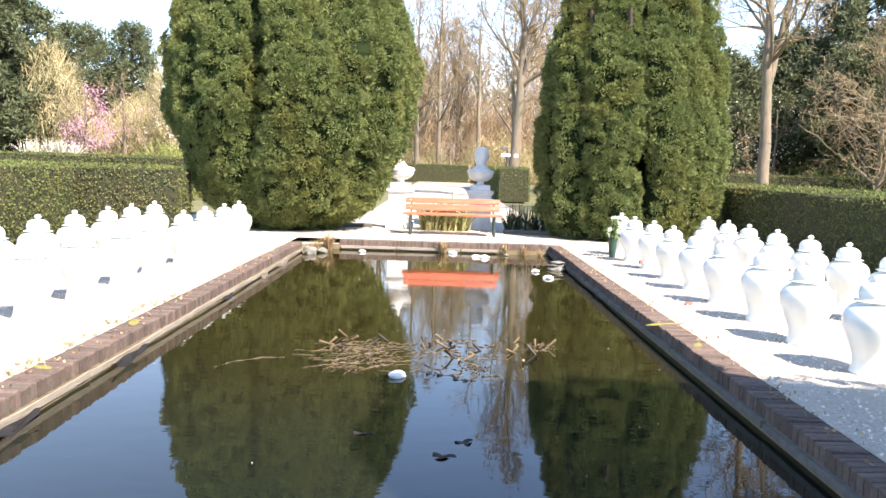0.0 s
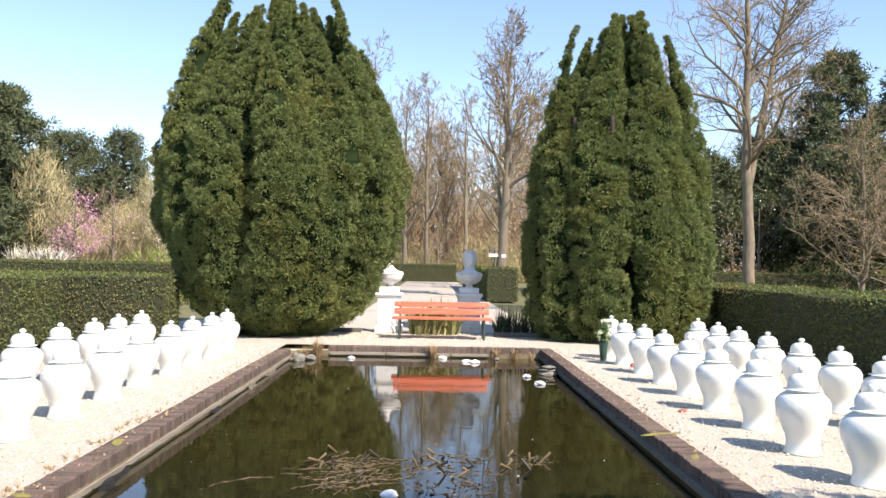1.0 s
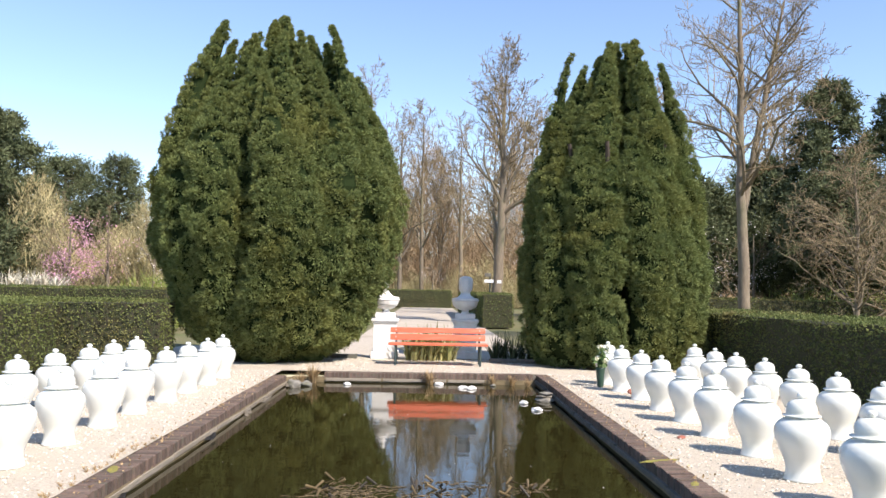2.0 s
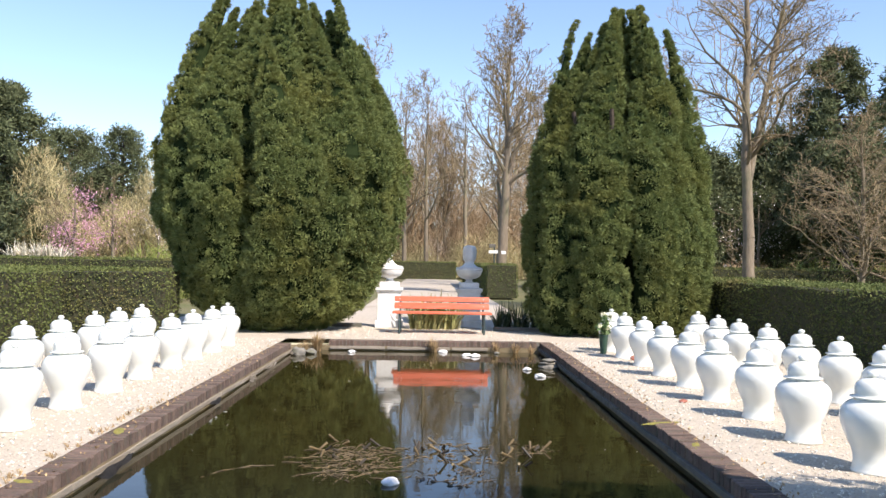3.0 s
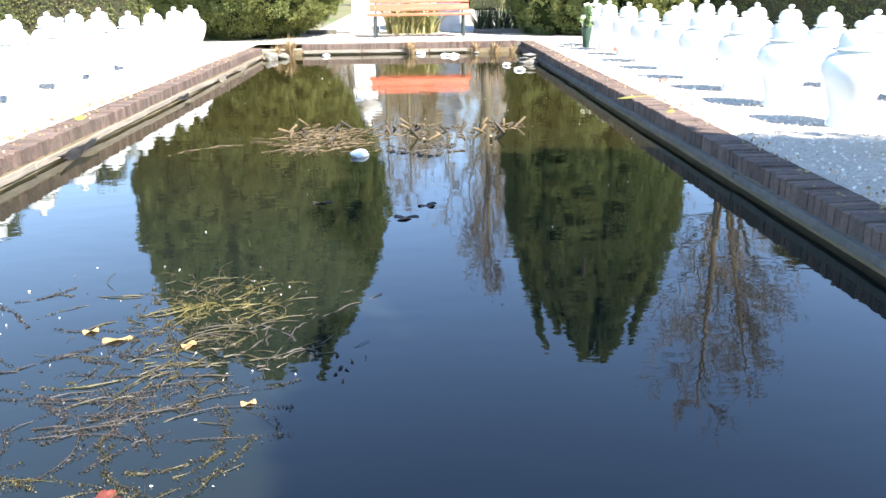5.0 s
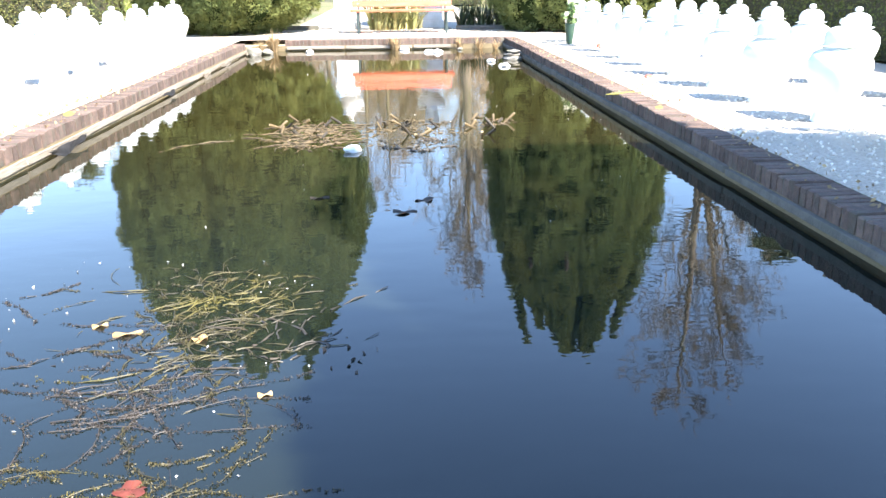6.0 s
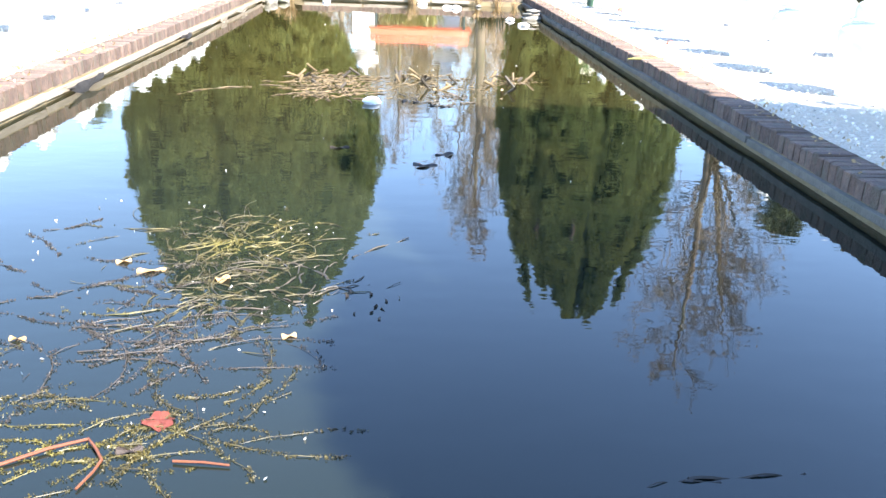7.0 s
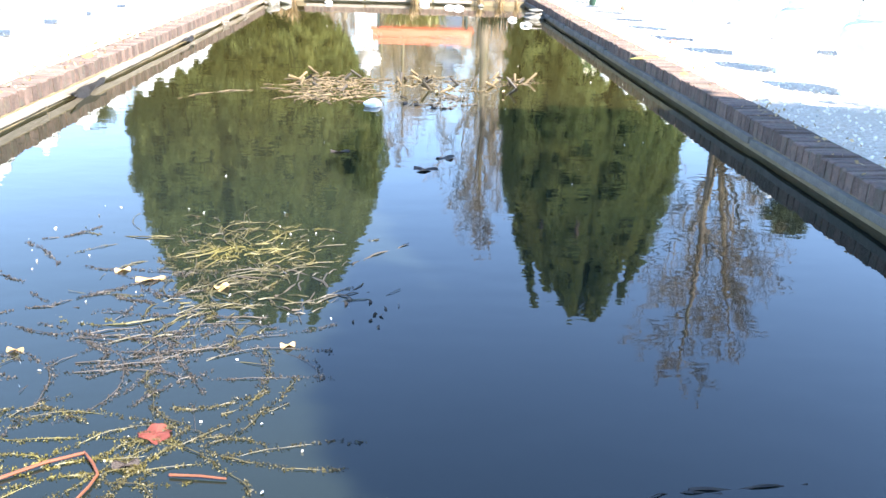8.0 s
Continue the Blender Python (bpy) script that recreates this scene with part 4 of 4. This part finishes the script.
water_strands("pond_weed", [(1.02, 1.25, 1.60, 1.66, 2, 0.3, 0.0, 0.1)], 304, "weed_grey", "pale drowned weed streak near the bank", 0.004, 0.0, 0.08)
water_strands("pond_weed", [(-0.32, 0.15, 6.05, 7.1, 120, 0.34, 0.25, 0.8), (-0.85, -0.6, 6.4, 6.6, 2, 0.65, 0.1, 0.3), (1.3, 1.5, 6.9, 7.25, 22, 0.22, 0.5, 0.5), (0.35, 1.15, 6.5, 7.3, 40, 0.2, 0.4, 0.8)], 305, "reed", "flattened brown reed stems around the reed bed", 0.006, 0.0)
water_strands("pond_weed", [(0.45, 0.95, 5.85, 6.4, 30, 0.15, 0.8, 1.2)], 306, "reed_dark", "black rotten reed leaves on the water", 0.009, 0.0)


def reed_stub(x, y, q, ln, lean_, dark):
    """A cut reed stem leaning out of the water, with its pale cut end."""
    st = empty("reed_stub", x, y, WATER_Z - 0.01)
    tagged(st, "black rotten reed stub in the pond" if dark else "brown cut reed stub with a pale end", "reed", "reed bed")
    tip = Vector((math.cos(q) * lean_, math.sin(q) * lean_, 1)).normalized() * ln
    mesh_ob("stem", *tubes([(0, 0, 0, *(tip * 0.55), 0.009, 0.010), (*(tip * 0.55), *tip, 0.010, 0.012)], 7), M["reed_dark" if dark else "reed"], st)
    if not dark:
        mesh_ob("cut_end", *tubes([(*(tip * 0.72), *(tip * 1.03), 0.0105, 0.0115), (*(tip * 1.03), *(tip * 1.035), 0.0115, 0.002)], 7), M["reed_cut"], st)


for k in range(36):
    left = k < 11
    reed_stub(rs.uniform(-0.42, 0.15) if left else rs.uniform(0.3, 1.5), rs.uniform(6.45, 7.3), rs.uniform(0, 6.28), rs.uniform(0.06, 0.14), rs.uniform(0.8, 2.8), rs.random() < 0.4)


def flat_leaf(name, x, y, length, width, rz, mat, label, lobes=0, z=0.006):
    bm = bmesh.new()
    ring = []
    n = 28
    for i in range(n):
        q = 2 * math.pi * i / n
        k = 1 + (0.13 * math.cos(lobes * q) if lobes else 0)
        px, py = math.cos(q) * length / 2 * k, math.sin(q) * width / 2 * k * (1 - 0.25 * math.cos(q))
        ring.append(bm.verts.new((px, py, 0.006 * math.sin(3 * q))))
    mid = bm.verts.new((0, 0, -0.001))
    for i in range(n):
        bm.faces.new((ring[i], ring[(i + 1) % n], mid))
    bmesh.ops.solidify(bm, geom=bm.faces[:], thickness=0.0015)
    ob = part(name, bm, M[mat])
    ob.matrix_basis = pose(x, y, WATER_Z + z, 0, 0, rz)
    return tagged(ob, label, "leaf")


flat_leaf("dead_leaf", -0.38, 2.80, 0.10, 0.04, 12, "leaf_yellow", "long yellow-brown dead leaf floating on weed")
flat_leaf("dead_leaf", -0.50, 2.88, 0.055, 0.03, 25, "leaf_yellow", "small yellow dead leaf floating on weed")
flat_leaf("dead_leaf", -0.12, 2.74, 0.055, 0.05, 50, "leaf_yellow", "curled tan dead leaf floating on weed")
flat_leaf("dead_leaf", 0.16, 2.32, 0.045, 0.03, 20, "leaf_yellow", "small tan dead leaf at the weed's edge")
flat_leaf("dead_leaf", -0.61, 2.28, 0.05, 0.02, 0, "leaf_yellow", "small yellow willow leaf on silted weed")
flat_leaf("oak_leaf", -0.094, 1.865, 0.07, 0.08, 70, "leaf_red", "red-brown lobed oak leaf floating on weed", 7)
flat_leaf("dead_leaf", -0.127, 1.74, 0.06, 0.035, 15, "lily", "dark purple-brown leaf sunk among weed")
flat_leaf("lily_pad", 0.60, 4.28, 0.13, 0.10, 0, "lily", "dark shrivelled lily pad on open water", 3, 0.003)
flat_leaf("lily_pad", 0.725, 4.52, 0.11, 0.09, 40, "lily", "dark shrivelled lily pad on open water", 3, 0.003)
flat_leaf("lily_pad", 0.13, 4.62, 0.11, 0.05, 10, "lily", "small dark lily pad on open water", 3, 0.003)

ob = mesh_ob("rusty_stalk", *(pipe([(-0.43, 1.66, 0), (-0.382, 1.69, 0), (-0.31, 1.74, 0.003), (-0.231, 1.778, 0.004), (-0.20, 1.74, 0.003), (-0.175, 1.70, 0.002), (-0.18, 1.66, 0), (-0.195, 1.60, 0)], 0.0046, 8)), M["stalk"])
ob.matrix_basis = pose(0, 0, WATER_Z + 0.006)
tagged(ob, "bent rust-coloured plant stalk floating on weed", "stalk")
ob = mesh_ob("rusty_stalk", *(pipe([(-0.018, 1.70, 0), (0.05, 1.694, 0.002), (0.111, 1.686, 0.0)], 0.0034, 8)), M["stalk"])
ob.matrix_basis = pose(0, 0, WATER_Z + 0.006)
tagged(ob, "thin red-brown stalk floating on weed", "stalk")

rng = np.random.default_rng(77)
P = np.concatenate([np.column_stack([rng.uniform(-1.0, 0.3, 70), rng.uniform(1.6, 3.6, 70), np.full(70, WATER_Z + 0.004)]), np.column_stack([rng.uniform(-1.6, 2.4, 60), rng.uniform(4.0, 13.5, 60), np.full(60, WATER_Z + 0.004)])])
tagged(mesh_ob("floating_specks", *leaves(P, 0.011, rng), M["white_stone"]), "tiny pale specks and petals floating on the pond", "debris", kind="stuff")
P = np.column_stack([rng.uniform(0.28, 0.5, 12), rng.uniform(2.4, 2.7, 12), np.full(12, WATER_Z + 0.003)])
tagged(mesh_ob("floating_bits", *leaves(P, 0.022, rng), M["lily"]), "dark leaf fragments floating on the pond", "debris", kind="stuff")

# loose gravel and crumbs
P = []
for x0, x1, y0, y1, n in ((-4.6, X_LEFT - 0.23, 3.5, 15.0, 5200), (X_RIGHT + 0.23, 5.2, 2.8, 15.0, 6500), (X_LEFT, X_RIGHT, Y_FAR + 0.3, 18.0, 1500)):
    P.append(np.column_stack([rng.uniform(x0, x1, n), rng.uniform(y0, y1, n), np.full(n, 0.016)]))
P = np.concatenate(P)
n = len(P)
tet = np.array([(1, 1, 0.6), (-1, 0.2, 0.5), (0.3, -1, 0.7), (0, 0, -0.6), (0.1, 0.2, 1.1)])
rot = rng.uniform(0, 6.28, n)
sz = rng.uniform(0.005, 0.013, (n, 1, 1))
tv = np.tile(tet, (n, 1, 1)) * sz
tv = np.stack([tv[..., 0] * np.cos(rot)[:, None] - tv[..., 1] * np.sin(rot)[:, None], tv[..., 0] * np.sin(rot)[:, None] + tv[..., 1] * np.cos(rot)[:, None], tv[..., 2]], -1) + P[:, None]
tf = np.array([[0, 1, 4], [1, 2, 4], [2, 0, 4], [1, 0, 3], [2, 1, 3], [0, 2, 3]])
tagged(mesh_ob("loose_gravel", tv.reshape(-1, 3), (tf[None] + (np.arange(n) * 5)[:, None, None]).reshape(-1, 3), M["pebble"]), "loose pale gravel stones", "gravel", kind="stuff")
P = np.concatenate([np.column_stack([rng.normal(X_LEFT - 0.2, 0.1, 500), rng.uniform(3.5, 14.0, 500), np.full(500, 0.02)]), np.column_stack([rng.normal(X_RIGHT + 0.2, 0.1, 400), rng.uniform(3.0, 14.8, 400), np.full(400, 0.02)])])
P[:, 2] = np.where((P[:, 0] < X_LEFT - 0.212) | (P[:, 0] > X_RIGHT + 0.212), 0.03, 0.024)
keep = (P[:, 0] < X_LEFT - 0.01) | (P[:, 0] > X_RIGHT + 0.01)
tagged(mesh_ob("leaf_litter", *leaves(P[keep], 0.028, rng), M["dry_grass"]), "dry leaf crumbs along the brick coping", "litter", kind="stuff")
for k, (mx, my, a) in enumerate(((-1.99, 6.75, 0.13), (-2.0, 5.2, 0.08), (2.64, 7.4, 0.2), (2.66, 6.5, 0.12))):
    lump("moss_cushion", mx, my, 0.016, 0.04, a, 0.009, "moss", "flat yellow-green moss on the brick coping", k + 31, "moss", 3)
for k in range(26):
    grass_tuft("weed_tuft", -2.08 - rs.uniform(0, 0.16), rs.uniform(4.4, 8.2), 0.012, 14, 0.05, 0.06, "dry_grass", "low dry weeds along the coping's gravel edge", 400 + k, 0.006, "weed")


# ---- pond edging: boards, liner, brick coping ----
def edge_board(x, y, length, z, h, mat, label, along="y", tilt=0.0, th=0.03):
    bm = box_bm(th, length, h, (0, 0, 0), 0.004)
    bmesh.ops.subdivide_edges(bm, edges=[e for e in bm.edges if e.calc_length() > length * 0.8], cuts=8)
    for v in bm.verts:
        w = noise.noise_vector(Vector((x * 3, y + v.co.y * 2.3, v.co.z * 9)))
        v.co += Vector((w.x * 0.006, 0, w.z * 0.008))
    ob = part("edge_board", bm, M[mat])
    ob.matrix_basis = pose(x, y, z, tilt, 0, 0 if along == "y" else 90)
    return tagged(ob, label, "board", "boards below the coping")


y = 1.2
while y < 14.0:
    ln = rs.uniform(1.3, 2.4)
    edge_board(X_LEFT + 0.006, y + ln / 2, ln - 0.02, -0.118 + rs.uniform(-0.006, 0.006), 0.046, "board", "weathered grey timber board below the brick coping", tilt=rs.uniform(-0.3, 0.3), th=0.016)
    y += ln
y = 0.9
while y < 14.8:
    ln = rs.uniform(1.6, 2.2) if y < 8 else rs.uniform(0.35, 0.7)
    edge_board(X_RIGHT - 0.016, y + ln / 2, ln - 0.025, -0.104 + rs.uniform(-0.004, 0.004) * (1 if y < 8 else 2), 0.040 if y < 8 else 0.055, "concrete", "grey concrete strip below the brick coping" if y < 8 else "broken grey stone block below the coping", tilt=rs.uniform(-0.3, 0.3), th=0.036)
    y += ln
for bx, ln in ((-0.75, 1.0), (0.35, 1.15), (1.28, 0.66)):
    edge_board(bx, Y_FAR - 0.03, ln - 0.01, -0.112, 0.05, "board", "pale weathered board below the far coping", "x")

for k, (ly, ln, hang, mat) in enumerate(((6.1, 0.7, 0.08, "liner"), (10.8, 0.4, 0.09, "board"), (13.9, 0.3, 0.10, "board"), (8.9, 0.5, 0.05, "liner"), (12.0, 1.0, 0.05, "board"), (4.4, 0.6, 0.05, "liner"))):
    bm = bmesh.new()
    cols = []
    for i in range(15):
        s_ = i / 14
        drop = hang * math.sin(math.pi * s_) ** 0.7 * (0.8 + 0.3 * math.sin(7 * s_ + k))
        yy = (s_ - 0.5) * ln
        cols.append([bm.verts.new((0.02 + 0.03 * math.sin(3 * s_) * t + 0.012 * math.sin(11 * s_ + 5 * t), yy + 0.05 * t, -drop * t)) for t in (0, 0.33, 0.66, 1.0)])
    for a, b in zip(cols, cols[1:]):
        for i in range(3):
            bm.faces.new((a[i], b[i], b[i + 1], a[i + 1]))
    bmesh.ops.solidify(bm, geom=bm.faces[:], thickness=0.006)
    ob = part("liner_flap", bm, M[mat], smooth=True)
    ob.matrix_basis = pose(X_LEFT + 0.05, ly, -0.098)
    tagged(ob, "torn dark pond-liner flap hanging to the water" if mat == "liner" else "torn pale strip hanging from the coping", "pond liner")


def brick_mesh(seed):
    """One brick on edge, long across the coping, its upper edges worn."""
    r = random.Random(seed)
    bm = bmesh.new()
    lx, ly, h, c = 0.105, 0.0275, 0.100, 0.007
    def ring(ix, iy, z, j):
        return [bm.verts.new((sx * (lx - ix) + r.uniform(-j, j), sy * (ly - iy) + r.uniform(-j, j), z + r.uniform(-j, j))) for sx, sy in ((-1, -1), (1, -1), (1, 1), (-1, 1))]
    rings = [ring(0, 0, 0, 0.0), ring(0, 0, h - c, 0.0025), ring(c, c * 0.8, h, 0.0025)]
    for a, b in zip(rings, rings[1:]):
        for i in range(4):
            bm.faces.new((a[i], a[(i + 1) % 4], b[(i + 1) % 4], b[i]))
    bm.faces.new(rings[-1])
    me = bpy.data.meshes.new("brick")
    bm.to_mesh(me)
    bm.free()
    me.materials.append(M["brick"])
    return me


brick_meshes = [brick_mesh(k) for k in range(6)]
PITCH = 0.064


def coping(name, x0, y0, x1, y1, z=0.0):
    """A mortar bed with a row of bricks on edge, running from one end to the other."""
    d = Vector((x1 - x0, y1 - y0))
    along_y = abs(d.y) > abs(d.x)
    ln = d.length
    bed = part(name, box_bm(0.198 if along_y else ln, ln if along_y else 0.198, 0.086, ((x0 + x1) / 2, (y0 + y1) / 2, z - 0.040), 0.004), M["mortar"])
    tagged(bed, "coping of weathered red-brown bricks set on edge", "coping", kind="structure")
    for k in range(int(ln / PITCH)):
        s_ = (k + 0.5) * PITCH
        px, py = (x0, y0 + s_) if along_y else (x0 + s_, y0)
        ob = new("brick", brick_meshes[rs.randrange(6)])
        ob.parent = bed
        sag = 0.006 * math.sin(s_ * 0.9 + x0) + rs.uniform(-0.004, 0.004)
        ob.matrix_basis = pose(px + (rs.uniform(-0.004, 0.004) if along_y else 0), py + (0 if along_y else rs.uniform(-0.004, 0.004)), z - 0.084 + sag, rs.uniform(-1.2, 1.2), rs.uniform(-1.0, 1.0), (0 if along_y else 90) + rs.uniform(-1.2, 1.2) + (180 if rs.random() < 0.5 else 0))


coping("coping", X_LEFT - 0.105, Y_NEAR, X_LEFT - 0.105, 14.3)
coping("coping", X_RIGHT + 0.105, Y_NEAR, X_RIGHT + 0.105, Y_FAR + 0.22)
coping("coping", -1.28, Y_FAR + 0.105, X_RIGHT - 0.01, Y_FAR + 0.105)
coping("coping", X_LEFT - 0.2, Y_NEAR - 0.115, X_RIGHT + 0.2, Y_NEAR - 0.115)
